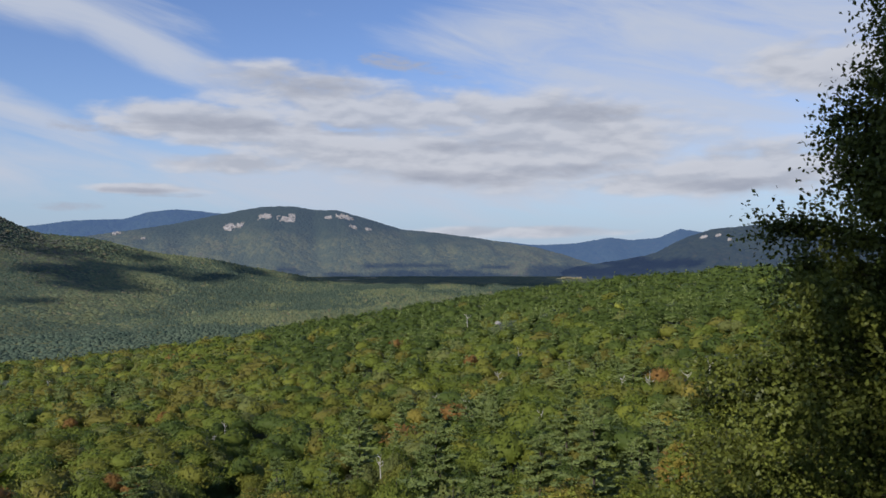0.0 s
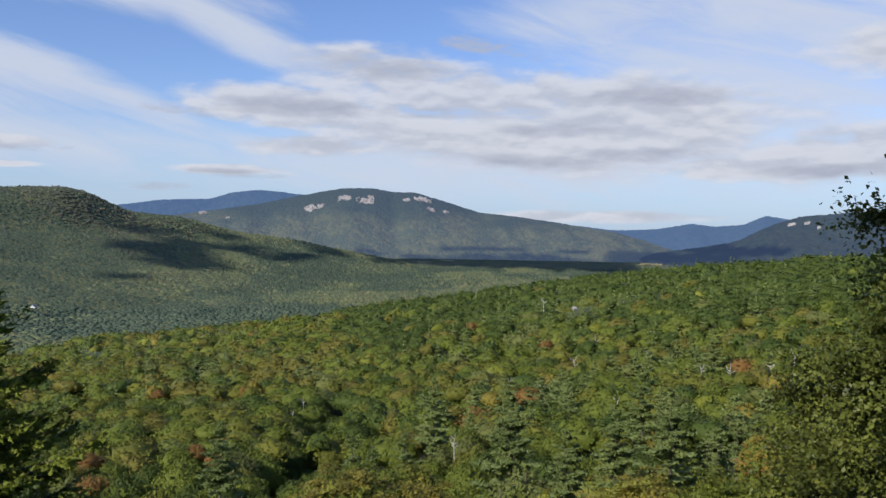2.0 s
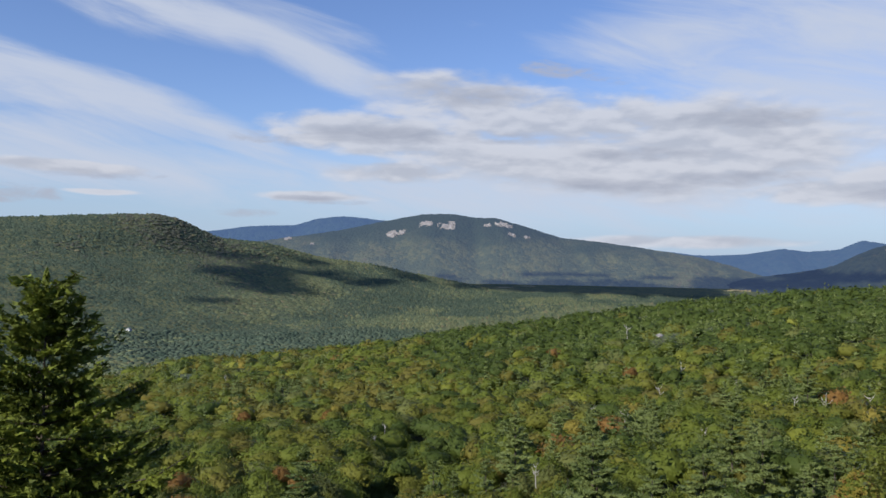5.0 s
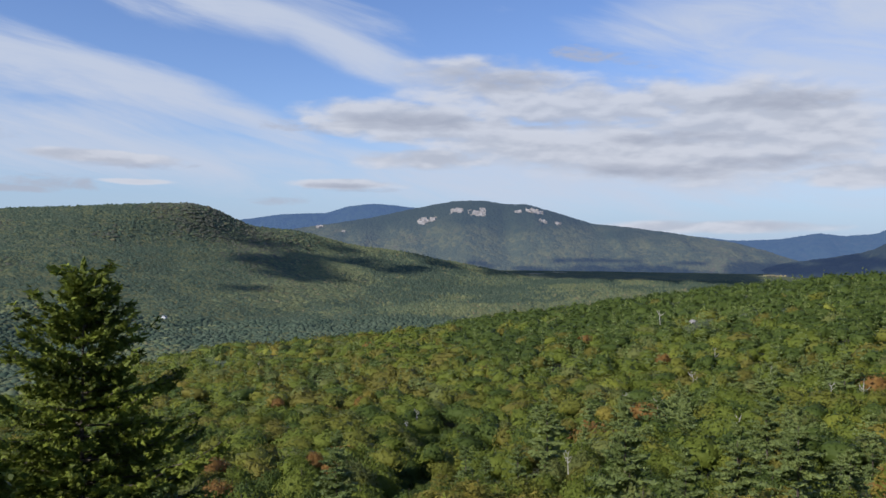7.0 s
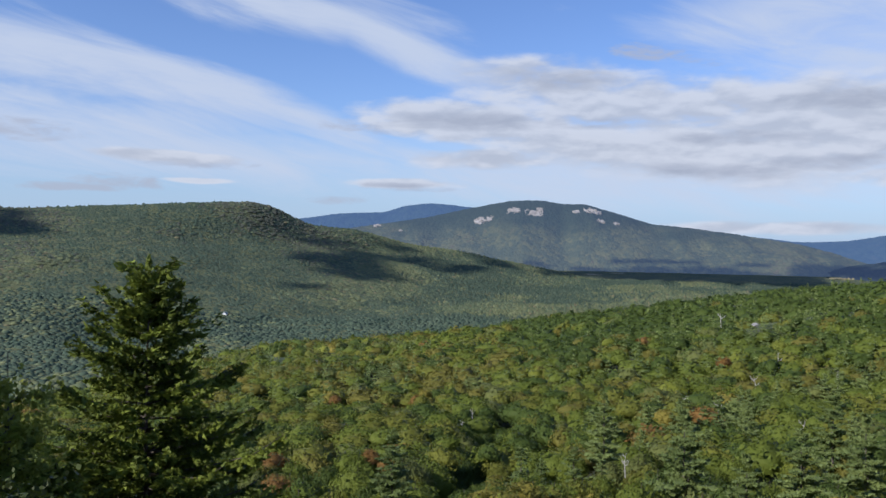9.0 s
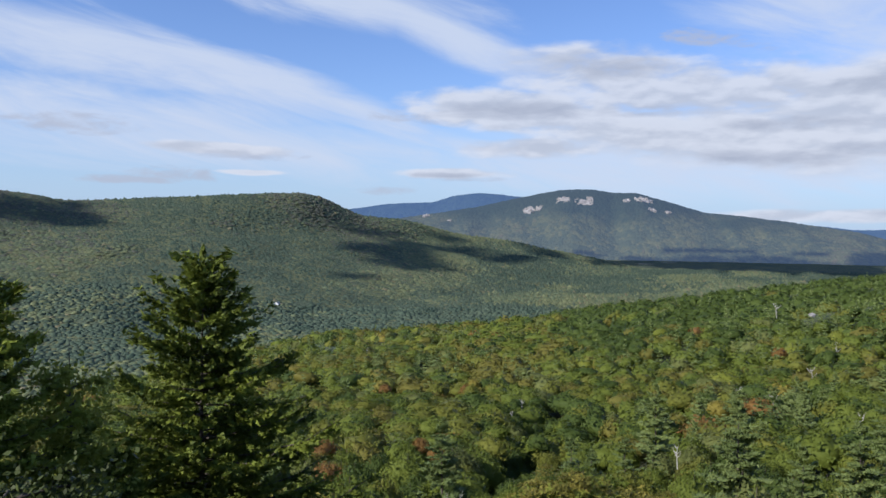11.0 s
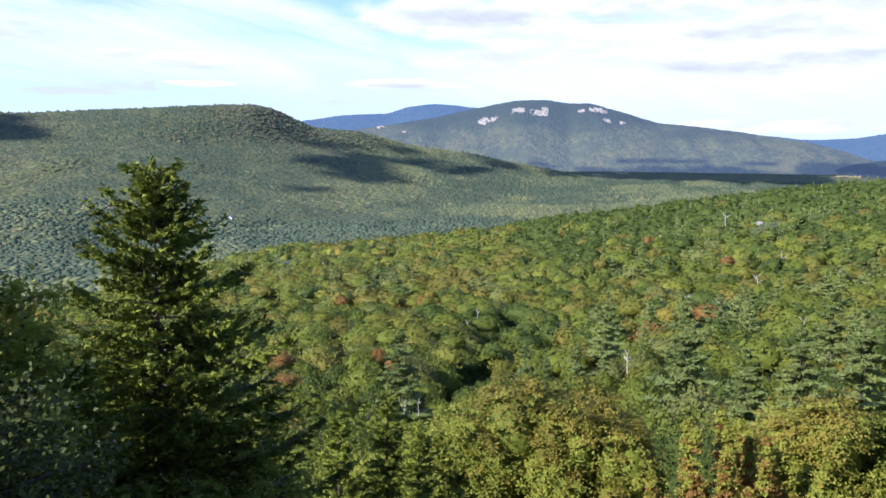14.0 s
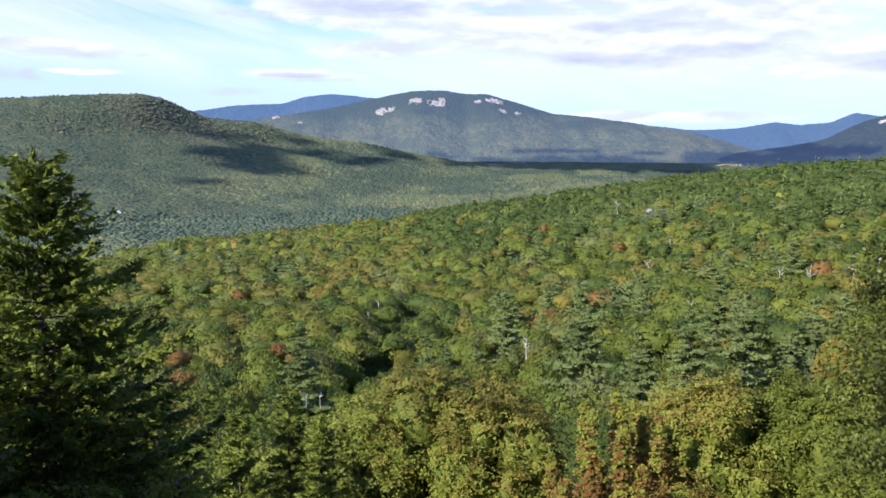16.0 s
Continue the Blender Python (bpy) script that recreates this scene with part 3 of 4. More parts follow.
def conifer_crown(rng, tall, wide, whorls, arms, size, bare=0.06, power=0.9, ragged=0.4, dense=46):
    """Whorls of flat boughs up to the tip: each bough carries twigs on both sides, each twig a brush of short needles.
    Returns the needles and the bare wood of the boughs."""
    P, A, wood = [], [], []
    for i in range(whorls):
        h0 = bare + (0.985 - bare) * i / whorls
        turn = rng.uniform(0, 6.283)
        for j in range(arms):
            h = min(max(h0 + rng.uniform(-0.45, 0.45) / whorls, bare), 0.985)
            ang = turn + (j + rng.uniform(-0.3, 0.3)) * 2 * math.pi / arms
            L = wide * (1 - h) ** power * rng.uniform(1 - ragged, 1 + 0.75 * ragged) + 0.014 * tall
            lift = rng.uniform(0.1, 0.32) + 0.5 * max(0.0, (h - 0.75) / 0.25) ** 1.3
            sag = rng.uniform(0.25, 0.45) * (1 - 0.6 * h)
            out, across = np.array([math.cos(ang), math.sin(ang), 0]), np.array([-math.sin(ang), math.cos(ang), 0])
            curl = rng.uniform(-0.25, 0.25)

            def at(t):
                return out * L * t + across * curl * L * t * t + np.array([0, 0, h * tall + L * (lift * t - sag * t**1.6 + 0.24 * t**4)])
            thick = 0.004 + 0.008 * L
            wood.append(tube([at(0), at(0.4), at(0.75), at(1.0)], [thick, thick * 0.7, thick * 0.4, 0.003], 4))
            for k in range(int(9 + 13 * L)):
                t = rng.uniform(0.12, 1.0) if L > 0.5 else rng.uniform(0.0, 1.0)
                l = (0.3 * L * (1.08 - t) + 0.09) * rng.uniform(0.6, 1.2)
                way_ = unit(out * rng.uniform(0.5, 1.0) + across * rng.choice((-1, 1)) * rng.uniform(0.3, 1.0) + np.array([0, 0, rng.uniform(-0.12, 0.22)]))
                m = max(5, int(l * dense))
                u = rng.uniform(0, 1, m)[:, None]
                P.append(at(t) + way_ * u * l + np.array([0, 0, -0.14 * l]) * u * u + rng.normal(size=(m, 3)) * 0.012)
                A.append(way_ + rng.normal(size=(m, 3)) * 0.42 + np.array([0, 0, 0.2]))
            m = max(5, int(L * 0.6 * dense))
            u = rng.uniform(0.3, 1.03, m)
            P.append(np.array([at(q) for q in u]) + rng.normal(size=(m, 3)) * 0.012)
            A.append(out * 0.7 + rng.normal(size=(m, 3)) * 0.6 + np.array([0, 0, 0.25]))
    m = int(dense * 1.4)
    up = rng.uniform(0.955, 1.0, m) * tall
    P.append(np.stack([rng.normal(size=m) * 0.015, rng.normal(size=m) * 0.015, up], 1))
    A.append(rng.normal(size=(m, 3)) * 0.5 + np.array([0, 0, 1.0]))
    P, A = np.concatenate(P), np.concatenate(A)
    N = rng.normal(size=P.shape) * 0.7 + np.array([0, 0, 0.5])
    return tufts(P, np.cross(unit(A), np.cross(N, unit(A))), size * rng.uniform(0.7, 1.3, len(P)), rng, 0.34, A), joined(wood)


def pine_crown(rng, tall, wide, tiers, arms, clumps, needles, size, bare=0.2):
    """A white pine: tiers of level boughs with gaps between them, each bough a row of needle clumps that point up and out."""
    P, A, N, bodies = [], [], [], []
    bv, bf = BALLS[1]
    for i in range(tiers):
        h = bare + (0.97 - bare) * (i + rng.uniform(-0.3, 0.3)) / (tiers - 1)
        L0 = wide * max(1 - h, 0.0) ** 0.78 + 0.03 * tall
        turn = rng.uniform(0, 6.28)
        for j in range(arms):
            ang = turn + (j + rng.uniform(-0.3, 0.3)) * 2 * math.pi / arms
            L = L0 * rng.uniform(0.5, 1.2)
            tip = rng.uniform(-0.04, 0.04) * tall
            out = np.array([math.cos(ang), math.sin(ang), 0])
            across = np.array([-math.sin(ang), math.cos(ang), 0])
            for s in np.linspace(0.35, 1.0, clumps):
                c = out * L * s + across * rng.uniform(-0.16, 0.16) * L * s + np.array([0, 0, h * tall + tip + L * (0.16 * s + 0.1 * s * s) + rng.uniform(-0.05, 0.05) * L])
                r = L0 * rng.uniform(0.16, 0.25) * (1.15 - 0.4 * s) + 0.1
                bodies.append((c + bv * np.array([r, r, r * 0.26]) * rng.uniform(0.75, 1.15, (12, 1)), bf))
                n = unit(rng.normal(size=(needles, 3)) * np.array([1, 1, 0.5]) + np.array([0, 0, 0.5]) + 0.3 * out)
                P.append(c + n * np.array([r, r, r * 0.36]) * rng.uniform(0.7, 1.3, (needles, 1)))
                A.append(n + 0.4 * rng.normal(size=(needles, 3)) + np.array([0, 0, 0.35]))
                N.append(rng.normal(size=(needles, 3)) + np.array([0, 0, 0.9]))
    P, A, N = np.concatenate(P), np.concatenate(A), np.concatenate(N)
    return joined([tufts(P, N, size * rng.uniform(0.7, 1.3, len(P)), rng, 0.42, A)] + bodies)


def clump_crown(rng, wide, tall, clumps, per, leaf, spires=0, fat=0.24):
    """A crown of many small level sprays of leaves over an uneven dome, or over several spires; gives the leaves, the height of each
    from 0 to 1 and the dark inner mass."""
    if spires:
        root = np.stack([rng.uniform(-0.75, 0.75, spires) * wide, rng.uniform(-0.75, 0.75, spires) * wide], 1)
        reach = tall * rng.uniform(0.66, 1.0, spires) * (1 - 0.1 * np.hypot(*root.T) / wide)
        which = rng.integers(0, spires, clumps)
        h = rng.uniform(0.0, 1.0, clumps) ** 0.8
        ang = rng.uniform(0, 6.283, clumps)
        rad = fat * wide * (1.05 - h) ** 0.5 * rng.uniform(0.6, 1.1, clumps)
        c = np.stack([root[which, 0] + rad * np.cos(ang), root[which, 1] + rad * np.sin(ang), tall * 0.35 + h * (reach[which] - tall * 0.35)], 1)
        outward = np.stack([np.cos(ang), np.sin(ang), 0.4 + 0 * ang], 1)
        bv, bf = BALLS[2]
        body = joined([(np.array([*root[i], 0.35 * tall + 0.36 * (reach[i] - 0.35 * tall)]) + bv * np.array([0.45 * fat * wide, 0.45 * fat * wide, 0.43 * (reach[i] - 0.35 * tall)]), bf) for i in range(spires)])
    else:
        lobes = 20
        turn = np.arange(lobes) * 2.39996 + rng.uniform(-0.5, 0.5, lobes)
        far = np.sqrt((np.arange(lobes) + 0.4) / lobes) * 0.86 * rng.uniform(0.85, 1.1, lobes)
        big = np.stack([rng.uniform(0.27, 0.4, lobes) * wide] * 2 + [rng.uniform(0.15, 0.22, lobes) * tall], 1)
        crest = tall * (1.0 - 0.34 * far**2.6 - rng.uniform(0, 0.09, lobes))
        mid = np.stack([wide * far * np.cos(turn), wide * far * np.sin(turn), crest - big[:, 2]], 1)
        low = mid[far > 0.55] * np.array([1.06, 1.06, 0.7]) + rng.normal(size=((far > 0.55).sum(), 3)) * 0.12
        mid, big = np.concatenate([mid, low]), np.concatenate([big, big[far > 0.55] * 1.1])
        pick = rng.integers(0, len(mid), clumps)
        outward = unit(rng.normal(size=(clumps, 3)) + np.array([0, 0, 0.6]))
        c = mid[pick] + outward * big[pick] * rng.uniform(0.62, 1.2, (clumps, 1))
        bv, bf = BALLS[2]
        body = joined([(mid[i] + bv * big[i] * 0.74 * rng.uniform(0.85, 1.15, (len(bv), 1)), bf) for i in range(len(mid))])
    size = rng.uniform(0.07, 0.15, clumps) if spires else rng.uniform(0.13, 0.32, clumps)
    which = np.repeat(np.arange(clumps), per)
    k = len(which)
    out = unit(outward * np.array([1, 1, 0.35]))[which]
    off = rng.normal(size=(k, 3)) * np.array([0.55, 0.55, 0.14]) * size[which, None]
    off[:, 2] -= 0.35 * (off * out).sum(axis=1)
    p = c[which] + off
    face = unit(np.array([0, 0, 0.75]) + 0.6 * out + 0.42 * rng.normal(size=(k, 3)))
    v, f = tufts(p, face, leaf * rng.uniform(0.6, 1.3, k), rng, 0.75)
    return v, f, which, np.clip(c[:, 2] / tall, 0, 1), body


# ---- the woods on the near slope ----
rng = np.random.default_rng(7)


def in_ravine(a, d):
    """A narrow gully that runs up the slope, bare of tall trees."""
    line = np.interp(d, [95, 125, 165, 215], [17.6, 16.0, 14.1, 12.6])
    return (d > 119) & (d < 225) & (np.abs(a - line) * d * 0.01745 < np.where(d < 140, 2.6, 3.6))


def beside_ravine(a, d):
    """Trees stand lower on the near bank of the gully."""
    line = np.interp(d, [80, 95, 125, 165, 215], [18.6, 17.6, 16.0, 14.1, 12.6])
    side = (a - line) * d * 0.01745
    return 1 - 0.36 * (d > 72) * (d < 225) * np.exp(-((side / 8.0) ** 2))


def scatter(d0, d1, gap, seed):
    """Tree places on a jittered grid over the visible wedge between two distances."""
    r = np.random.default_rng(seed)
    g = np.arange(-d1, d1, gap)
    x, y = np.meshgrid(g, g)
    x, y = x.ravel() + r.uniform(-0.42, 0.42, x.size) * gap, y.ravel() + r.uniform(-0.42, 0.42, x.size) * gap
    d, a = np.hypot(x, y), np.degrees(np.arctan2(-x, y))
    keep = (d > d0) & (d < d1) & (a > -30) & (a < 51) & ~in_ravine(a, d)
    keep &= d < ridge_far(a) + 25
    return a[keep], d[keep]


TONES = ["green", "deep", "olive", "lime", "gold", "rust", "red", "grey", "brown", "fresh"]
MIX = np.array([0.35, 0.21, 0.17, 0.003, 0.012, 0.007, 0.002, 0.08, 0.13, 0.03])


def species(a, d, seed):
    """Kind of each tree: conifers in groups, autumn tints here and there. -1 is a pine."""
    r = np.random.default_rng(seed)
    x, y = -np.sin(np.radians(a)) * d, np.cos(np.radians(a)) * d
    pines = field(x, y, 60, 3, 91) + 0.25 * r.uniform(-1, 1, len(a))
    pick = r.choice(len(TONES), len(a), p=MIX / MIX.sum())
    warm = field(x, y, 90, 2, 77)
    pick = np.where((warm > 0.58) & (r.uniform(size=len(a)) < 0.4), r.choice([2, 8, 8], len(a)), pick)
    bank = np.abs(a - np.interp(d, [95, 125, 165, 215], [17.6, 16.0, 14.1, 12.6])) * d * 0.01745 < 14
    pick = np.where(bank & (d > 85) & (d < 235) & (pick > 2), 1, pick)
    crest = (a < 12) & (r.uniform(size=len(a)) < 0.97 * ease(d / ridge_far(a), 0.42 - 0.1 * ease(-a, 0, 15), 0.74))
    pick = np.where(crest, 1, pick)
    pick = np.where((d < 60) & (pick > 2) & (pick < 7), 2, pick)
    return np.where((pines > np.where(d < 142, 0.785, 0.7)) | (crest & (r.uniform(size=len(a)) < 0.05)), -1, pick)


def hardwood_thing(name, data, wood, label):
    base = tagged(new(name), label, "tree", "trees on the near slope")
    part("trunk", wood, base)
    part("crown", data, base)
    return base


def wood_mesh(tall, spread, seed, mat=BARK, limbs=5):
    r = np.random.default_rng(seed)
    pieces = [tube([(0, 0, -1.0), (0.05, 0, tall * 0.35), (-0.05, 0.08, tall * 0.65), (0.02, 0, tall * 0.9)], [0.17, 0.14, 0.09, 0.03])]
    for i in range(limbs):
        h, ang = tall * r.uniform(0.35, 0.7), i * 2.4
        o = np.array([math.cos(ang), math.sin(ang), 0]) * spread * r.uniform(0.5, 0.8)
        pieces.append(tube([(0, 0, h), (o[0] * 0.5, o[1] * 0.5, h + 0.09 * tall), (o[0], o[1], h + 0.22 * tall)], [0.07, 0.05, 0.015], 5))
    v, f = joined(pieces)
    return mesh("trunk", v, f, [mat], smooth=True)


NEAR_FAR = 140.0
a1, d1 = scatter(27, NEAR_FAR, 6.7, 3)
kind1 = species(a1, d1, 4)
LABEL = {"green": "green leafy hardwood tree on the slope", "deep": "dark green leafy hardwood tree on the slope", "olive": "olive green hardwood tree turning in early autumn",
         "lime": "bright yellow-green hardwood tree on the slope", "gold": "golden yellow maple tree in early autumn", "rust": "rust orange maple tree in early autumn",
         "red": "red maple tree in early autumn", "grey": "grey-green leafy hardwood tree on the slope", "fresh": "fresh green hardwood tree on the slope", "brown": "brownish olive hardwood tree in early autumn"}
crowns, pines = {}, []
for lod, (leaf, count, lobes, level) in enumerate(((0.085, 9000, 34, 4), (0.23, 1900, 26, 3))):
    for tone in TONES:
        for v in range(1 if lod == 0 else 2):
            q = np.random.default_rng(100 + 10 * lod + v + TONES.index(tone) * 7)
            crowns[lod, tone, v] = leafy("crown", *hardwood_crown(q, count, leaf, lobes, 5.0, 8.0, jitter=0.32, level=level, tri=True, core=0.87, shag=(0.9, 1.07)), LEAF[tone])
for lod, (size, needles) in enumerate(((0.19, 20), (0.3, 10))):
    q = np.random.default_rng(300 + lod)
    vv, ff = pine_crown(q, 11.5, 3.5, 9 if lod == 0 else 8, 7 if lod == 0 else 6, 4 if lod == 0 else 2, needles, size)
    pines.append(mesh("crown", vv, ff, [LEAF["pine"]]))
hard_wood, pine_wood = wood_mesh(9.0, 2.6, 1), wood_mesh(11.5, 1.0, 2, limbs=2)
# kept clear for the trees that are placed one by one
CLEAR = [(10.5, 26, 5.5), (20, 24, 4), (-3, 23, 4.5), (-12, 26, 4), (24.5, 17, 3), (36, 12, 4)]
count = 0
for a, d, k in zip(a1, d1, kind1):
    p = place(a, d)
    if any(np.hypot(*(p - place(ca, cd))[:2]) < cr for ca, cd, cr in CLEAR) or count >= 345:
        continue
    top = float(hillside(np.array(a), np.array(d)))
    soil = float(floor_z(np.array(a), np.array(d)))
    lod, s = int(d > 50), rng.uniform(0.78, 1.14) * beside_ravine(a, d)
    high = (top - soil) * (s if k >= 0 else s * 1.22)
    m = pose(p[0], p[1], soil, 0, 0, rng.uniform(0, 360))
    if k < 0:
        ob = tagged(new("pine_tree"), "blue-green white pine with layered boughs", "pine tree", "pines on the near slope")
        part("trunk", pine_wood, ob), part("crown", pines[lod], ob)
        ob.matrix_world, ob.scale = m, [high / 11.5 * rng.uniform(0.95, 1.2)] * 2 + [high / 11.5]
    else:
        tone = TONES[k]
        ob = hardwood_thing("hardwood_tree", crowns[lod, tone, int(rng.integers(2)) if lod else 0], hard_wood, LABEL[tone])
        ob.matrix_world, ob.scale = m, [high / 8.0 * rng.uniform(0.56, 0.84) * (1.0 - 0.12 * (d > 80))] * 2 + [high / 8.0]
    count += 1

for a, el_, d, tall in [(0.5, -11.5, 84, 15), (-10.2, -10.7, 100, 15), (-8.4, -9.6, 132, 15), (5.7, -10.3, 140, 13), (20.0, -13.6, 92, 12), (-12.8, -6.4, 215, 14), (-3.4, -13.8, 72, 11), (-6.6, -12.0, 88, 12)]:
    p = place(a, d, math.tan(radians(el_)) * d)
    ob = tagged(new("pine_tree"), "tall blue-green white pine standing above the crowns", "pine tree", "pines on the near slope")
    part("trunk", pine_wood, ob), part("crown", pines[0], ob)
    ob.matrix_world, ob.scale = pose(p[0], p[1], p[2] - tall, 0, 0, rng.uniform(0, 360)), [tall / 11.5 * 0.95] * 2 + [tall / 11.5 * 1.04]

def meet_slope(a, el_):
    """Distance at which the view at this azimuth and elevation meets the crowns of the near slope."""
    far = np.linspace(32, 700, 2400)
    return float(far[np.argmax(hillside(np.full_like(far, a), far) / far > math.tan(radians(el_)))])


# crowns that stand out by their colour
for a, el_, tone, wide in [(-5.2, -6.2, "lime", 3.6), (2.7, -7.1, "brown", 4.2), (-1.9, -7.4, "rust", 3.0), (1.8, -11.1, "gold", 2.8), (8.9, -5.95, "gold", 3.4), (18.4, -10.7, "rust", 2.4), (24.0, -10.7, "rust", 2.2), (0.1, -7.0, "grey", 4.6), (-11.0, -6.9, "brown", 4.0), (21.6, -14.4, "rust", 1.9), (20.4, -15.0, "rust", 1.5), (17.9, -10.3, "gold", 2.2)]:
    d = meet_slope(a, el_)
    p, top = place(a, d - 2.0), float(hillside(np.array(a), np.array(d)))
    ob = hardwood_thing("hardwood_tree", crowns[1, tone, 1], hard_wood, LABEL[tone])
    ob.matrix_world, ob.scale = pose(p[0], p[1], top + 1.6 - 1.9 * wide, 0, 0, rng.uniform(0, 360)), [wide / 5.0, wide / 5.0, 1.9 * wide / 8.0]

for d in np.arange(116, 222, 2.2):
    a = float(np.interp(d, [95, 125, 165, 215], [17.6, 16.0, 14.1, 12.6])) + rng.uniform(-1.4, 1.4) * 120 / d
    p = place(a, d)
    ob = tagged(new("shrub"), "low dark green shrub in the gully", "shrub", "shrubs in the gully")
    part("stem", hard_wood, ob), part("crown", crowns[1, "deep", 0], ob)
    ob.matrix_world, ob.scale = pose(p[0], p[1], float(floor_z(np.array(a), np.array(d))) - 0.3, 0, 0, rng.uniform(0, 360)), [0.42, 0.42, rng.uniform(0.36, 0.6)]

for i in range(46):
    d = rng.uniform(122, 205)
    a = float(np.interp(d, [95, 125, 165, 215], [17.6, 16.0, 14.1, 12.6])) + rng.uniform(0.6, 5.0) * 120 / d
    p, s = place(a, d), rng.uniform(0.55, 0.85)
    ob = tagged(new("shrub"), "dense green shrub on the bank of the gully", "shrub", "shrubs in the gully")
    part("stem", hard_wood, ob), part("crown", crowns[1, ("green", "deep", "grey")[i % 3], 0], ob)
    ob.matrix_world, ob.scale = pose(p[0], p[1], float(floor_z(np.array(a), np.array(d))) - 0.3, 0, 0, rng.uniform(0, 360)), [s, s, s * rng.uniform(1.0, 1.5)]

# the rest of the slope: the same trees, more simply made, in one piece a stretch
def woods(name, d0, d1, gap, girth, leaves, leaf, lobes, level, sprays, spray, seed, label):
    r = np.random.default_rng(seed)
    a, d = scatter(d0, d1, gap, seed)
    k = species(a, d, seed + 1)
    moulds = []
    for i in range(7):
        q = np.random.default_rng(seed + 20 + i)
        blade, body = hardwood_crown(q, leaves, leaf, lobes + int(q.integers(-2, 3)), q.uniform(3.7, 5.3) * girth, 5.8 * girth, jitter=0.32, level=level, core=0.88, tri=True, shag=(0.9, 1.08), upright=q.uniform(0, 0.3))
        moulds.append((*joined([blade, body]), np.arange(len(blade[1]) + len(body[1])) >= len(blade[1])))
    fir = []
    for i in range(2):
        v, f = pine_crown(np.random.default_rng(seed + 40 + i), 11.5, 3.8, 8 if d0 < 200 else 5, 6 if d0 < 200 else 4, 2 if d0 < 200 else 1, sprays, spray, 0.35)
        fir.append((v, f, np.zeros(len(f), bool)))
    p = place(a, d, hillside(a, d))
    at = 0
    vs, fs, ms, rs = [], [], [], []
    for i in range(len(a)):
        v, f, rounded = fir[i % 2] if k[i] < 0 else moulds[i % 7]
        turn, s, long = r.uniform(0, 6.283), r.uniform(0.7, 1.3) * (float(beside_ravine(a[i], d[i])) ** 0.5 if k[i] >= 0 else 0.9), r.uniform(0.8, 1.3) if k[i] >= 0 else 1.0
        c, sn = math.cos(turn) * s, math.sin(turn) * s
        lean = r.uniform(-0.25, 0.25, 2) if k[i] >= 0 else (0, 0)
        rise = r.uniform(-1.8, 1.3) + (3.0 if k[i] < 0 else 0)
        h = 11.5 if k[i] < 0 else 5.6 * girth
        vx, vy = v[:, 0] * long + lean[0] * (v[:, 2] - h), v[:, 1] / long + lean[1] * (v[:, 2] - h)
        q = np.stack([vx * c - vy * sn, vx * sn + vy * c, (v[:, 2] - h) * s], 1) + p[i] + np.array([0, 0, rise])
        vs.append(q.astype(np.float32)), fs.append(f + at), rs.append(rounded), ms.append(np.full(len(f), len(TONES) if k[i] < 0 else k[i]))
        at += len(v)
    me = mesh(name, np.concatenate(vs), np.concatenate(fs), [LEAF[t] for t in TONES] + [LEAF["pine"]], np.concatenate(ms), rounded=np.concatenate(rs))
    return tagged(new(name, me), label, "woods", kind="stuff")


woods("forest_canopy", NEAR_FAR, 260, 6.6, 1.0, 400, 0.32, 18, 2, 5, 0.38, 50, "mixed hardwood and pine forest in early autumn")
woods("forest_canopy", 260, 430, 7.4, 1.2, 180, 0.5, 14, 2, 3, 0.5, 60, "mixed hardwood and pine forest in early autumn")
woods("forest_canopy", 430, 725, 9.8, 1.75, 74, 0.9, 10, 2, 2, 0.8, 70, "mixed hardwood and pine forest in early autumn")


# ---- woods of the valley and the far hill: one low dome a crown ----
def crown_dome(rng, sides, rings):
    v, f = [(rng.uniform(-0.25, 0.25), rng.uniform(-0.25, 0.25), 1.0)], [(0, 1 + i, 1 + (i + 1) % sides) for i in range(sides)]
    for k, (r, z) in enumerate(rings):
        v += [(r * q * math.cos(x), r * q * math.sin(x), z + rng.uniform(-0.2, 0.2)) for x, q in zip((np.arange(sides) + 0.5 * k) * 2 * math.pi / sides, rng.uniform(0.65, 1.3, sides))]
    for i in range(sides * (len(rings) - 1)):
        j = (i + 1) % sides
        f += [(1 + i, 1 + sides + i, 1 + j), (1 + j, 1 + sides + i, 1 + sides + j)]
    return np.array(v), np.array(f)


# blue raised in these tones in place of haze over hill and valley
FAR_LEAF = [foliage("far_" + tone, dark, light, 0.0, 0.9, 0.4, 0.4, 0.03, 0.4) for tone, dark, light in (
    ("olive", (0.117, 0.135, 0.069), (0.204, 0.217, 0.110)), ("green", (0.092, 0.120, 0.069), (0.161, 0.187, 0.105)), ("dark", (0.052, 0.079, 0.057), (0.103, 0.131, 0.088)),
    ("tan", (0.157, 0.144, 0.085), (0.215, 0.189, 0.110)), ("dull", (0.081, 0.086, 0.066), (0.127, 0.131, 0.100)))]


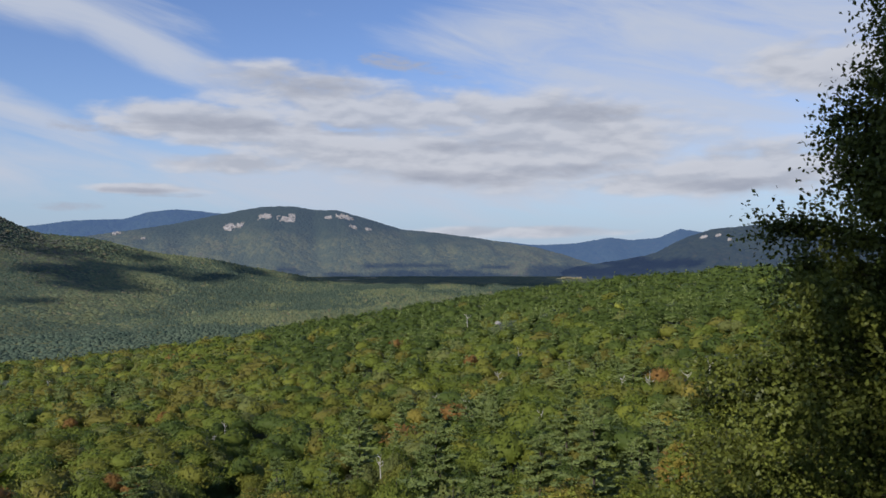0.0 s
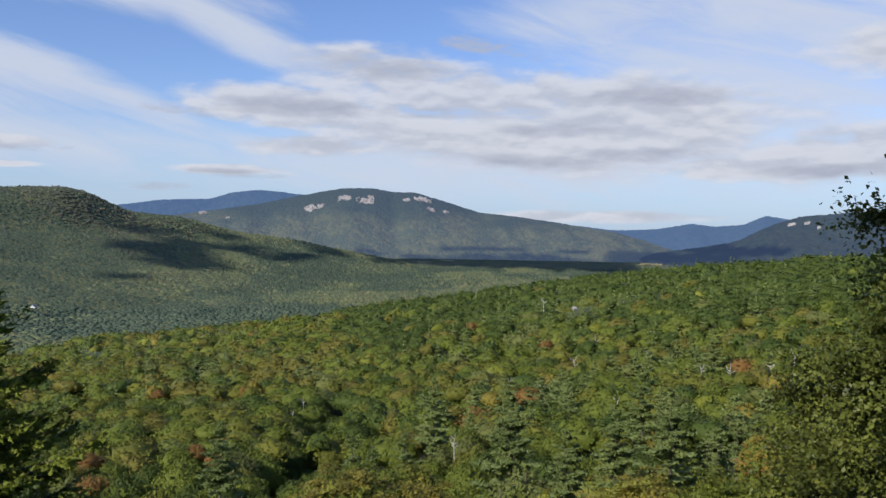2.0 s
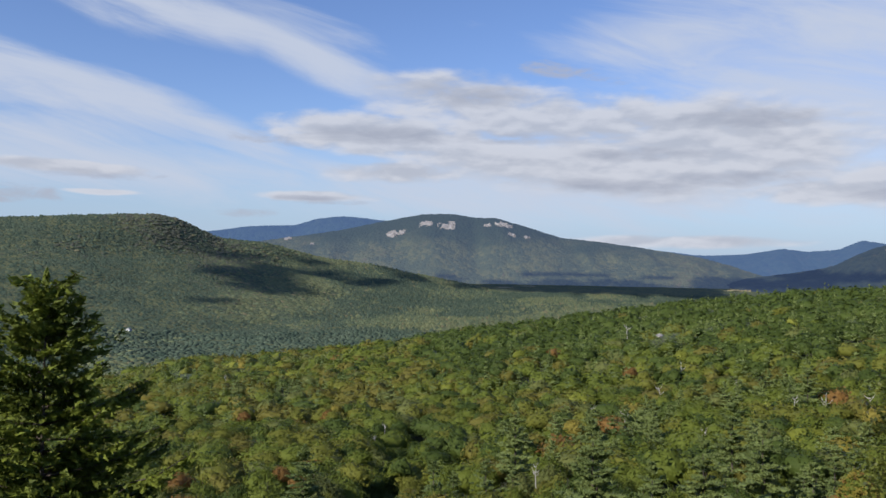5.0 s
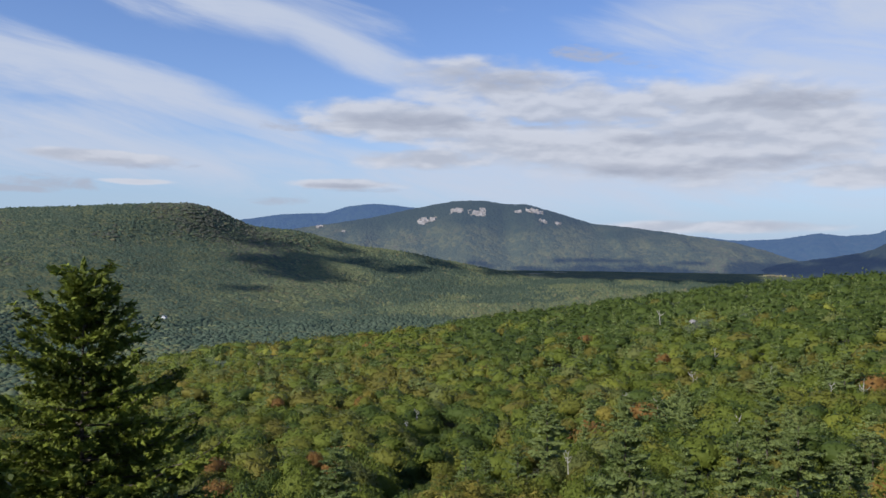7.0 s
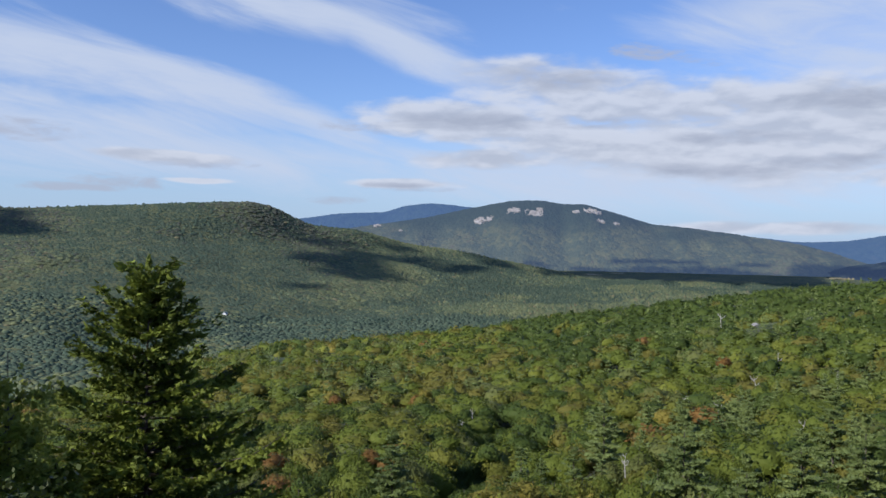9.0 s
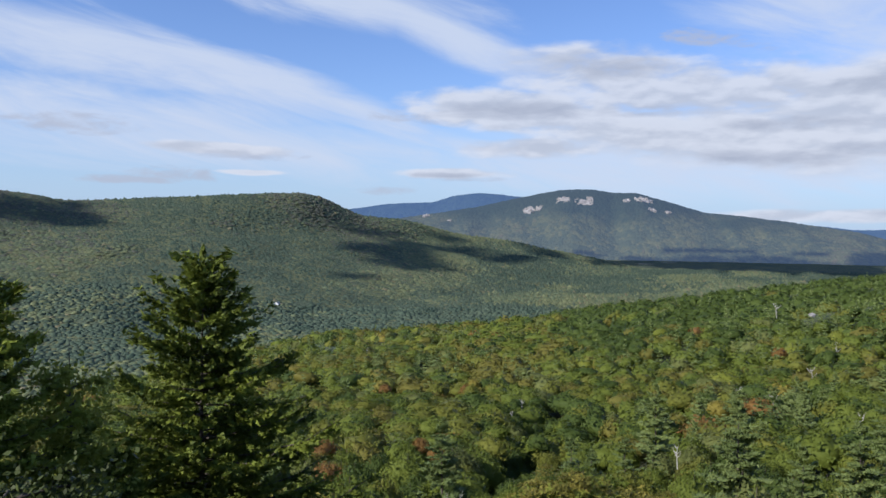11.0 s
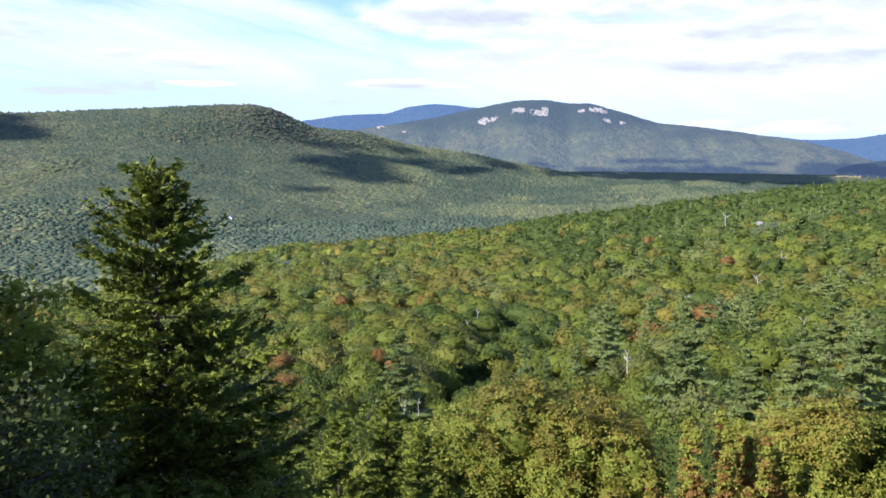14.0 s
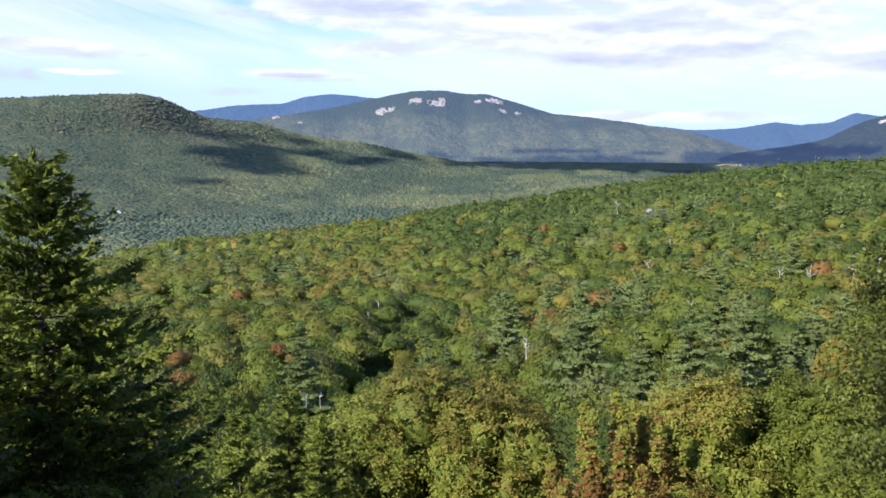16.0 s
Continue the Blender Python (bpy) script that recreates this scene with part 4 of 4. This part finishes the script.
def far_woods(name, d0, d1, gap, sides, rings, seed, label):
    """Crowns by rings over hill and valley alike: rounded hardwoods and pointed conifers in stands."""
    r = np.random.default_rng(seed)
    A, D = [], []
    d = d0
    while d < d1:
        k = int(math.radians(84) * d / gap)
        A.append(-31 + 84 * (np.arange(k) + r.uniform(0, 1, k)) / k)
        D.append(d + r.uniform(-0.9, 0.9, k) * gap)
        d += gap * 1.1
    a, d = np.concatenate(A), np.concatenate(D)
    top = ground_top(a, d)
    see = (d > ridge_far(a) + 15) & (top > hillside(a, d) - 4)
    see &= top / d > np.tan(np.radians(ridge_el(a))) - 0.012
    see &= d < np.where(a > 8, hill_far(a) + 40, 3600)
    a, d = a[see], d[see]
    x, y = -np.sin(np.radians(a)) * d, np.cos(np.radians(a)) * d
    stand = field(x, y * 0.5, 140, 4, 17) + 0.11 * r.uniform(-1, 1, len(a)) - 0.09 * (1 - ease(d, 1150, 1750)) * ease(a, 6, 20) - 0.05 * ease(a, 26, 44) - 0.05 * np.abs(field(x, y * 0.5, 45, 2, 83) - 0.5) * 4
    warm = field(x, y * 0.6, 120, 3, 57) + 0.3 * r.uniform(-1, 1, len(a))
    high = ease(d / hill_far(a), 0.68, 0.95) * ease(a, 21, 27)
    kind = np.where(stand < 0.435, 2, np.where(warm > 0.5, 0, 1))
    kind = np.where((kind < 2) & (r.uniform(size=len(a)) < 0.05), 3, kind)
    kind = np.where((kind != 2) & (r.uniform(size=len(a)) < 0.8 * high), 4, kind)
    moulds = [crown_dome(np.random.default_rng(seed + i), sides, rings) for i in range(9)]
    n = len(moulds[0][0])
    pick = r.integers(0, 9, len(a))
    wide = gap * np.where(kind == 2, 0.74, 0.88) * r.uniform(0.5, 1.5, len(a))
    high = wide * np.where(kind == 2, 0.44, 0.32) * r.uniform(0.5, 1.5, len(a)) * (1.8 - 0.8 * ease(a, 12, 24))
    V = np.array([q[0] for q in moulds])[pick]
    base = place(a, d, 0.0)
    turn = r.uniform(0, 6.283, len(a))[:, None]
    X = (V[:, :, 0] * np.cos(turn) - V[:, :, 1] * np.sin(turn)) * wide[:, None]
    Y = (V[:, :, 0] * np.sin(turn) + V[:, :, 1] * np.cos(turn)) * wide[:, None]
    X, Y = X + base[:, None, 0], Y + base[:, None, 1]
    foot = (ground_top(a, d) + bend(a, d) - 4.5 + 2.3 * ease(d, 1350, 1750) + r.uniform(-0.8, 0.7, len(a)))[:, None]
    v = np.stack([X, Y, foot + V[:, :, 2] * high[:, None]], -1)
    f = moulds[0][1][None] + (np.arange(len(a)) * n)[:, None, None]
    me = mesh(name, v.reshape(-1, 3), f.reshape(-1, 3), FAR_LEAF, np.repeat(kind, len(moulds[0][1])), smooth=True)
    return tagged(new(name, me), label, "woods", kind="stuff")


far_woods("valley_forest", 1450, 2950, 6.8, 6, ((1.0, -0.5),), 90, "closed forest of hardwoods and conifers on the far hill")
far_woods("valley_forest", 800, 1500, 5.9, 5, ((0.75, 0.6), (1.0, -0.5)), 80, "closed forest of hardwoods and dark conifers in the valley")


# ---- unseen clouds, added so that their shadows lie on the woods ----
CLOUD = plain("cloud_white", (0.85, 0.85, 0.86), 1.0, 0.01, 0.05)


def whole_land(a, d):
    far = np.maximum(np.where(d > 3300, main_top(a, d), -300), np.where(d > 3250, right_top(a, d), -300))
    return np.maximum(ground_top(a, d), far)


def meet(a, el_):
    """Distance at which the view at this azimuth and elevation meets the land."""
    d = np.linspace(1000, 4150, 1600)
    hit = whole_land(np.full_like(d, a), d) / d > math.tan(radians(el_))
    return float(d[np.argmax(hit)]) if hit.any() else 3900.0


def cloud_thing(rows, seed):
    """An unseen flat cloud of many puffs, shaped from the shadow it casts, two kilometres up on the way to the sun."""
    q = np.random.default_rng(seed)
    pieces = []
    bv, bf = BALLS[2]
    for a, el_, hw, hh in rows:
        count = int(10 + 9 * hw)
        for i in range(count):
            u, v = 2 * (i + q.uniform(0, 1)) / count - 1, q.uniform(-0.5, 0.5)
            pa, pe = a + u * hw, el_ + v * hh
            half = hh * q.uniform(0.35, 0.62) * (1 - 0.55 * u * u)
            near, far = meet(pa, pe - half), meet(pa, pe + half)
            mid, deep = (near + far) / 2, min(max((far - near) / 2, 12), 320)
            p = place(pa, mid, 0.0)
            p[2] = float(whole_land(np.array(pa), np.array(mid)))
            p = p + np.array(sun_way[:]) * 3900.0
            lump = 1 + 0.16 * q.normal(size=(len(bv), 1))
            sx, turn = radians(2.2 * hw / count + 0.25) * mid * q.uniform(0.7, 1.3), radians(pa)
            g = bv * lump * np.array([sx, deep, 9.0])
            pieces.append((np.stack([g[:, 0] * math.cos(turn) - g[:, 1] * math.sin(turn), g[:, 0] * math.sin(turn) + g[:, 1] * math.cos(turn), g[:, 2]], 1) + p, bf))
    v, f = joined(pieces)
    return tagged(new("backdrop_cloud", mesh("backdrop_cloud", v, f, [CLOUD], smooth=True)), "unseen cloud added to cast its shadow on the woods", kind="structure")


# each row is a shadow on the land: azimuth, elevation, half width, half height
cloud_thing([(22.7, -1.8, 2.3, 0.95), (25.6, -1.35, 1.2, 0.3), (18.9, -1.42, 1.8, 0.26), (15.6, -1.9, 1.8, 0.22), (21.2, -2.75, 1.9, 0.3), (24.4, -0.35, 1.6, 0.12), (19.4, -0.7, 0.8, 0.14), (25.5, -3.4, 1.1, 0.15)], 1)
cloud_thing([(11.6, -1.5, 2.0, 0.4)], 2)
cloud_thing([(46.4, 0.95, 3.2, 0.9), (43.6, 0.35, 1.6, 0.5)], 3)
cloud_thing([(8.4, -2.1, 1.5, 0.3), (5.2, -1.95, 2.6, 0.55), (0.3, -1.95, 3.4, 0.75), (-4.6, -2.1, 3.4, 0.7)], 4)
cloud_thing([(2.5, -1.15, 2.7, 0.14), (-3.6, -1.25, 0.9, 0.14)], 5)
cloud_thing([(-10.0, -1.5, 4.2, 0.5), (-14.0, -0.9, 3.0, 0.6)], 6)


# ---- trees close to the eye ----
def spruce_thing(a, d, top_z, tall, wide, seed, label, whorls=26, arms=6, size=0.05, dense=46, ragged=0.42, power=0.9):
    q = np.random.default_rng(seed)
    base = tagged(new("spruce_tree"), label, "spruce tree")
    (v, f), boughs = conifer_crown(q, tall, wide, whorls, arms, size, 0.08, power, ragged, dense)
    stem = tube([(0, 0, -0.6), (0.03, 0.02, tall * 0.4), (-0.02, 0, tall * 0.75), (0, 0, tall * 0.99)], [0.11, 0.06, 0.024, 0.005], 9)
    part("trunk", mesh("trunk", *joined([stem, boughs]), [BARK], smooth=True), base)
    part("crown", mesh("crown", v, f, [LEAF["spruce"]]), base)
    p = place(a, d)
    base.matrix_world = pose(p[0], p[1], top_z - tall, 0, 0, 0)
    return base


spruce_thing(36.1, 12.0, -0.26, 9.8, 3.9, 11, "tall dark spruce with ragged drooping boughs", 46, 8, 0.063, 50, 0.52)
spruce_thing(49.0, 9.0, -0.35, 8.5, 2.6, 12, "dark spruce beside the taller spruce", 34, 7, 0.066, 32)
spruce_thing(41.5, 10.5, -2.5, 7.0, 2.5, 15, "dark spruce in the shade beside a taller one", 30, 7, 0.066, 28)
for a, d, el_, tall, wide, seed in ((20.9, 18, -16.8, 6, 1.2, 13), (18.7, 17, -19.0, 5.5, 1.1, 14), (24.3, 17.5, -18.2, 6, 1.3, 16), (29.6, 15, -16.4, 6.5, 1.9, 18)):
    spruce_thing(a, d, d * math.tan(radians(el_)), tall, wide, seed, "small dark spruce below the ledge", 28, 6, 0.06, 40, 0.35)


def maple_thing(a, d, base_z, tall, wide, clumps, per, leaf, tones, label, seed, spires=0, fat=0.24):
    """A maple below the ledge; tones names the leaf of each height, from the foot of the crown up."""
    q = np.random.default_rng(seed)
    base = tagged(new("maple_tree"), label, "maple tree", "maples below the ledge")
    part("trunk", wood_mesh(tall * (0.5 if spires else 0.9), wide * 0.6, seed, BARK, 8), base)
    v, f, which, up, body = clump_crown(q, wide, tall, int(clumps * 1.2), int(per * 1.2), leaf * 0.74, spires, fat)
    tones = tones.split()
    level = np.clip(((up - 0.42) / 0.58 + q.normal(size=len(up)) * 0.22) * len(tones), 0, len(tones) - 1).astype(int)
    part("inner_crown", mesh("inner_crown", *body, [LEAF["green"]], smooth=True), base, "shaded inner leaves")
    for tone in dict.fromkeys(tones):
        mine = np.isin(level, [i for i, s in enumerate(tones) if s == tone])[which]
        if mine.any():
            vv = v.reshape(-1, 3, 3)[mine].reshape(-1, 3)
            part("crown" if tone in ("green", "lime") else "turned_leaves", mesh("crown", vv, np.arange(len(vv)).reshape(-1, 3), [LEAF[tone]]), base)
    p = place(a, d)
    base.matrix_world = pose(p[0], p[1], base_z, 0, 0, q.uniform(0, 360))
    return base


maple_thing(6.0, 25.5, -15.4, 7.85, 2.0, 1500, 34, 0.068, "fresh lime lime gold lime gold brown", "golden olive maple turning in early autumn", 36)
maple_thing(-4.6, 22.3, -15.5, 7.0, 2.0, 1300, 32, 0.06, "rust gold lime rust gold", "rust and yellow maple below the spires of another", 37)
maple_thing(11.2, 26, -15.4, 8.1, 2.9, 2200, 34, 0.068, "fresh lime lime gold lime gold brown", "golden olive maple turning in early autumn", 21)
maple_thing(15.8, 25, -16.0, 8.0, 1.8, 1000, 32, 0.066, "lime fresh lime", "yellow-green maple beside a golden one", 30)
maple_thing(27.0, 22, -17.0, 8.0, 2.2, 1100, 24, 0.07, "deep green fresh", "green maple among small spruces on the slope", 28)
maple_thing(22.5, 20.5, -15.8, 7.8, 1.8, 1200, 26, 0.06, "fresh lime fresh", "fresh green maple among small spruces on the slope", 29)
maple_thing(19.3, 24, -15.9, 7.6, 1.7, 900, 28, 0.062, "fresh lime fresh lime", "fresh green maple on the slope", 22)
maple_thing(-3.0, 22, -13.6, 7.2, 1.7, 1100, 34, 0.058, "rust rust gold rust lime lime lime", "yellow maple with orange and red lower leaves", 23, 11, 0.1)
maple_thing(1.6, 22, -14.6, 6.3, 0.9, 500, 34, 0.058, "rust rust gold lime", "yellow young maple with rusty lower leaves", 26, 5, 0.2)
maple_thing(-8.0, 25, -14.7, 8.0, 2.3, 2300, 36, 0.064, "lime fresh lime lime gold", "yellow-green maple on the slope below the ledge", 27)
maple_thing(-14.2, 26, -14.9, 8.2, 2.0, 2300, 34, 0.068, "green green fresh green", "green maple on the slope below the ledge", 24)
maple_thing(-19.0, 24, -15.2, 7.6, 2.2, 1500, 36, 0.072, "green fresh green", "green maple on the slope below the ledge", 34)
maple_thing(-15.7, 62.0, math.tan(radians(-12.3)) * 62.0 - 6.0, 5.8, 1.3, 420, 26, 0.1, "gold rust gold gold", "orange maple standing among green trees", 38)


def twiggy_thing(name, a, d, base_z, tall, limbs, reach, dense, leaf, tone, label, category, seed):
    """A leafy tree close by: trunk, limbs that rise outward, twigs hung with small pointed leaves."""
    q = np.random.default_rng(seed)
    base = tagged(new(name), label, category)
    wood, P, N = [tube([(0, 0, -1.5), (0.06, 0.0, tall * 0.23), (-0.05, 0.05, tall * 0.53), (0.03, 0, tall * 0.78), (0, 0, tall)], np.array([0.11, 0.09, 0.06, 0.03, 0.006]) * min(1.0, tall / 6.4) ** 2.2, 9)], [], []
    heights, lengths = zip(*reach)
    for i in range(limbs):
        h = 0.4 + (tall - 0.7) * (i + q.uniform(0, 1)) / limbs
        ang = i * 2.4 + q.uniform(-0.4, 0.4)
        L = float(np.interp(h, heights, lengths)) * q.uniform(0.75, 1.12)
        o = np.array([math.cos(ang), math.sin(ang), 0])
        bow = [np.array([0, 0, h]) + o * L * s + np.array([0, 0, L * (0.55 * s - 0.3 * s * s)]) for s in (0, 0.35, 0.7, 1.0)]
        wood.append(tube(bow, [0.022, 0.014, 0.008, 0.003], 5))
        for s in q.uniform(0.15, 1.0, int(dense * (0.4 + L))):
            c = np.array([0, 0, h]) + o * L * s + np.array([0, 0, L * (0.55 * s - 0.3 * s * s)])
            way_ = unit(o + q.normal(size=3) * 0.8 + np.array([0, 0, -0.15]))
            k = int(q.integers(5, 11))
            along_ = np.linspace(0.03, q.uniform(0.15, 0.38), k)[:, None]
            P.append(c + way_ * along_ + q.normal(size=(k, 3)) * 0.02)
            N.append(q.normal(size=(k, 3)) + np.array([-0.2, -0.3, 0.6]))
    P, N = np.concatenate(P), unit(np.concatenate(N))
    v, f = ovate(P, N, q.uniform(0.65, 1.12, len(P)) * leaf, q)
    wv, wf = joined(wood)
    part("trunk", mesh("trunk", wv, wf, [BARK], smooth=True), base)
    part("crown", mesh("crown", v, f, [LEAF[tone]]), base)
    p = place(a, d)
    base.matrix_world = pose(p[0], p[1], base_z, 0, 0, 0)
    return base


twiggy_thing("birch_tree", -31.0, 6.5, -3.6, 6.4, 104, [(0.4, 1.35), (1.3, 1.5), (1.8, 1.62), (2.2, 1.45), (2.6, 1.2), (3.0, 1.26), (3.3, 1.12), (3.6, 0.88), (4.15, 0.74), (4.65, 0.52), (5.1, 0.34), (6.2, 0.12)], 270, 0.022, "birch", "dark leafy birch with small pointed leaves", "birch tree", 31)
twiggy_thing("birch_tree", -37.0, 8.0, -5.6, 7.6, 50, [(0.4, 1.6), (2.2, 1.9), (4.0, 1.5), (5.6, 0.9), (7.4, 0.2)], 26, 0.042, "birch", "dark leafy birch behind another birch", "birch tree", 35)
twiggy_thing("maple_sapling", 44.2, 9.3, -5.4, 4.25, 40, [(0.4, 0.45), (2.6, 0.42), (3.6, 0.28), (4.3, 0.12)], 46, 0.036, "lime", "light green young maple beside the spruce", "tree", 32)
twiggy_thing("maple_sapling", 28.4, 11.0, -6.6, 2.35, 30, [(0.3, 0.35), (1.4, 0.5), (2.0, 0.35), (2.4, 0.1)], 40, 0.03, "lime", "light green sapling lit by the sun among spruces", "tree", 39)
twiggy_thing("leafy_bush", 48.5, 5.2, -4.2, 3.0, 52, [(0.3, 0.9), (1.6, 0.85), (2.4, 0.5), (3.1, 0.2)], 46, 0.027, "bush", "leafy bush, dark with shade, a few leaves glinting", "bush", 33)


# an unseen tree, added only to keep sun and sky off the near trees
def shade_tree(x, y, tall, wide, bare, seed):
    q = np.random.default_rng(seed)
    foot = float(floor_z(np.array(math.degrees(math.atan2(-x, y))), np.array(math.hypot(x, y))))
    tall = tall or 4.6 - foot
    base = tagged(new("hardwood_tree"), "unseen leafy tree added behind the ledge to cast shade", "tree", "trees behind the ledge")
    part("trunk", wood_mesh(tall * 0.8, wide * 0.7, seed, BARK, 8), base)
    part("crown", leafy("crown", *hardwood_crown(q, 2000, 0.3, 26, wide, tall * (1 - bare)), LEAF["deep"]), base).location.z = tall * bare
    base.matrix_world = pose(x, y, foot, 0, 0, q.uniform(0, 360))
    return base


# set behind the eye, most of them up-sun of birch, spruces and bush
for i, (x, y, tall, wide, bare) in enumerate([(-9, -9, 21, 4.6, 0.58), (-4.5, -10, 21, 4.4, 0.58), (-6.8, -5.8, 14, 3.2, 0.7), (1.5, -7, 13, 3.4, 0.25), (8, -4, 12, 3.2, 0.2), (-2, -15, 17, 4.5, 0.2), (-6, -18, 18, 4.5, 0.2), (-24, -12, 8.6, 4.0, 0.1), (-30, -7, 8.6, 4, 0.1), (-19, -15, 9, 4.2, 0.1), (3, -13, 18, 4.2, 0.5), (12, -9, 14, 4, 0.3), (-1.2, -1.9, 5.7, 1.35, 0.6), (-13.5, -1.8, 9.6, 2.2, 0.25), (-16.0, 0.3, 0, 2.8, 0.2), (-12.0, -4.4, 0, 2.8, 0.2)]):
    shade_tree(x, y, tall, wide, bare, 500 + i)


def snag_thing(a, el_, tall, seed):
    """A bare forked trunk that stands out of the crowns where the view at this azimuth and elevation meets them."""
    q = np.random.default_rng(seed)
    d = meet_slope(a, el_)
    stem = np.array([(0, 0, -0.5 * tall), (q.uniform(-0.1, 0.1) * tall, 0.05 * tall, tall * 0.4), (q.uniform(-0.2, 0.2) * tall, 0, tall * 0.95)])
    pieces = [tube(stem, [0.03 * tall, 0.022 * tall, 0.006 * tall], 6)]
    for i in range(5):
        h, ang = q.uniform(0.15, 0.65), q.uniform(0, 6.28)
        root = stem[1] * (h / 0.4) if h < 0.4 else stem[1] + (stem[2] - stem[1]) * (h - 0.4) / 0.55
        root = np.array([root[0], root[1], tall * h])
        o = np.array([math.cos(ang), 0.6 * math.sin(ang), 0]) * tall * q.uniform(0.2, 0.42)
        pieces.append(tube([root, root + o * 0.6 + np.array([0, 0, 0.1 * tall]), root + o + np.array([0, 0, tall * q.uniform(0.2, 0.38)])], [0.02 * tall, 0.015 * tall, 0.005 * tall], 5))
    v, f = joined(pieces)
    ob = tagged(new("dead_tree", mesh("dead_tree", v, f, [DEAD], smooth=True)), "bare bleached dead tree among green crowns", "dead tree", "dead trees on the slope")
    ob.location = place(a, d - 1.5, float(hillside(np.array(a), np.array(d))) - 0.2 * tall)
    return ob


for i, (a, el_, tall) in enumerate([(4.25, -14.35, 2.6), (19.7, -17.6, 1.0), (18.7, -17.6, 1.2), (-12.1, -8.9, 3), (-13.9, -8.8, 4), (-17.6, -7.8, 4.5), (-16.4, -8.6, 3.5), (-1.7, -5.0, 7), (-3.8, -8.9, 4), (-1.6, -10.5, 3), (-6.7, -11.4, 3), (0.5, -10.2, 2.6), (-8.6, -8.2, 3.4), (-5.2, -7.2, 4), (14.6, -11.6, 2.2), (15.3, -12.3, 1.8), (25.2, -8.3, 3.5)]):
    snag_thing(a, el_, tall, 400 + i)


def house_thing(a, el_, wide, deep, tall, label):
    """A small white house with a grey gabled roof in the valley woods."""
    d = meet(a, el_)
    base = tagged(new("house"), label, "house")
    x, y, e, r = wide / 2, deep / 2, tall * 0.6, tall
    v = [(-x, -y, -6), (x, -y, -6), (x, y, -6), (-x, y, -6), (-x, -y, e), (x, -y, e), (x, y, e), (-x, y, e), (-x, 0, r), (x, 0, r)]
    walls = bpy.data.meshes.new("wall")
    walls.from_pydata(v, [], [(0, 1, 5, 4), (2, 3, 7, 6), (3, 0, 4, 8, 7), (1, 2, 6, 9, 5)])
    walls.materials.append(WHITE)
    part("wall", walls, base, "white painted wall")
    t = 0.3
    for sgn in (-1, 1):
        roof = bpy.data.meshes.new("roof")
        q = [(-x - 0.5, sgn * (y + 0.5), e - 0.35), (x + 0.5, sgn * (y + 0.5), e - 0.35), (x + 0.5, 0, r), (-x - 0.5, 0, r)]
        roof.from_pydata(q + [(p[0], p[1], p[2] + t) for p in q], [], [(0, 1, 2, 3), (4, 7, 6, 5), (0, 4, 5, 1), (1, 5, 6, 2), (2, 6, 7, 3), (3, 7, 4, 0)])
        roof.materials.append(ROOFING)
        part("roof", roof, base, "grey pitched roof slope")
    p = place(a, d, math.tan(radians(el_)) * d + 0.5)
    base.matrix_world = pose(*p, 0, 0, a + 65)
    return base


WHITE = plain("paint_white", (0.75, 0.75, 0.73), 0.7, 0.6, 0.06)
ROOFING = plain("roof_grey", (0.30, 0.29, 0.29), 0.85, 0.8, 0.2)
house_thing(31.3, -5.2, 8.0, 7.0, 7.5, "small white house with a grey roof in the valley")
house_thing(35.2, -6.2, 14.0, 8.0, 5.0, "long low white house half hidden by trees")


def boulder_thing(a, el_, d, size):
    q = np.random.default_rng(77)
    bv, bf = BALLS[2]
    v = bv * np.array([1.0, 0.8, 0.55]) * size * (1 + 0.16 * q.normal(size=(len(bv), 1)))
    ob = tagged(new("boulder", mesh("boulder", v, bf, [GRANITE])), "pale grey boulder standing out of the tree crowns", "boulder")
    ob.location = place(a, d, math.tan(radians(el_)) * d)


boulder_thing(-3.75, -5.05, 395, 1.5)

STRAW = plain("meadow_straw", (0.24, 0.21, 0.12), 0.95, 0.1, 0.3)
for i, (a, e, hw, hh) in enumerate([(8.6, -2.12, 0.7, 0.05), (6.6, -2.16, 0.6, 0.04), (5.0, -2.05, 0.5, 0.03), (-8.5, -2.0, 0.9, 0.05)]):
    ledge(a, e, hw, hh, whole_land, 3600, 60 + i, "meadow", "narrow straw-coloured meadow on the valley floor", "meadow", STRAW)
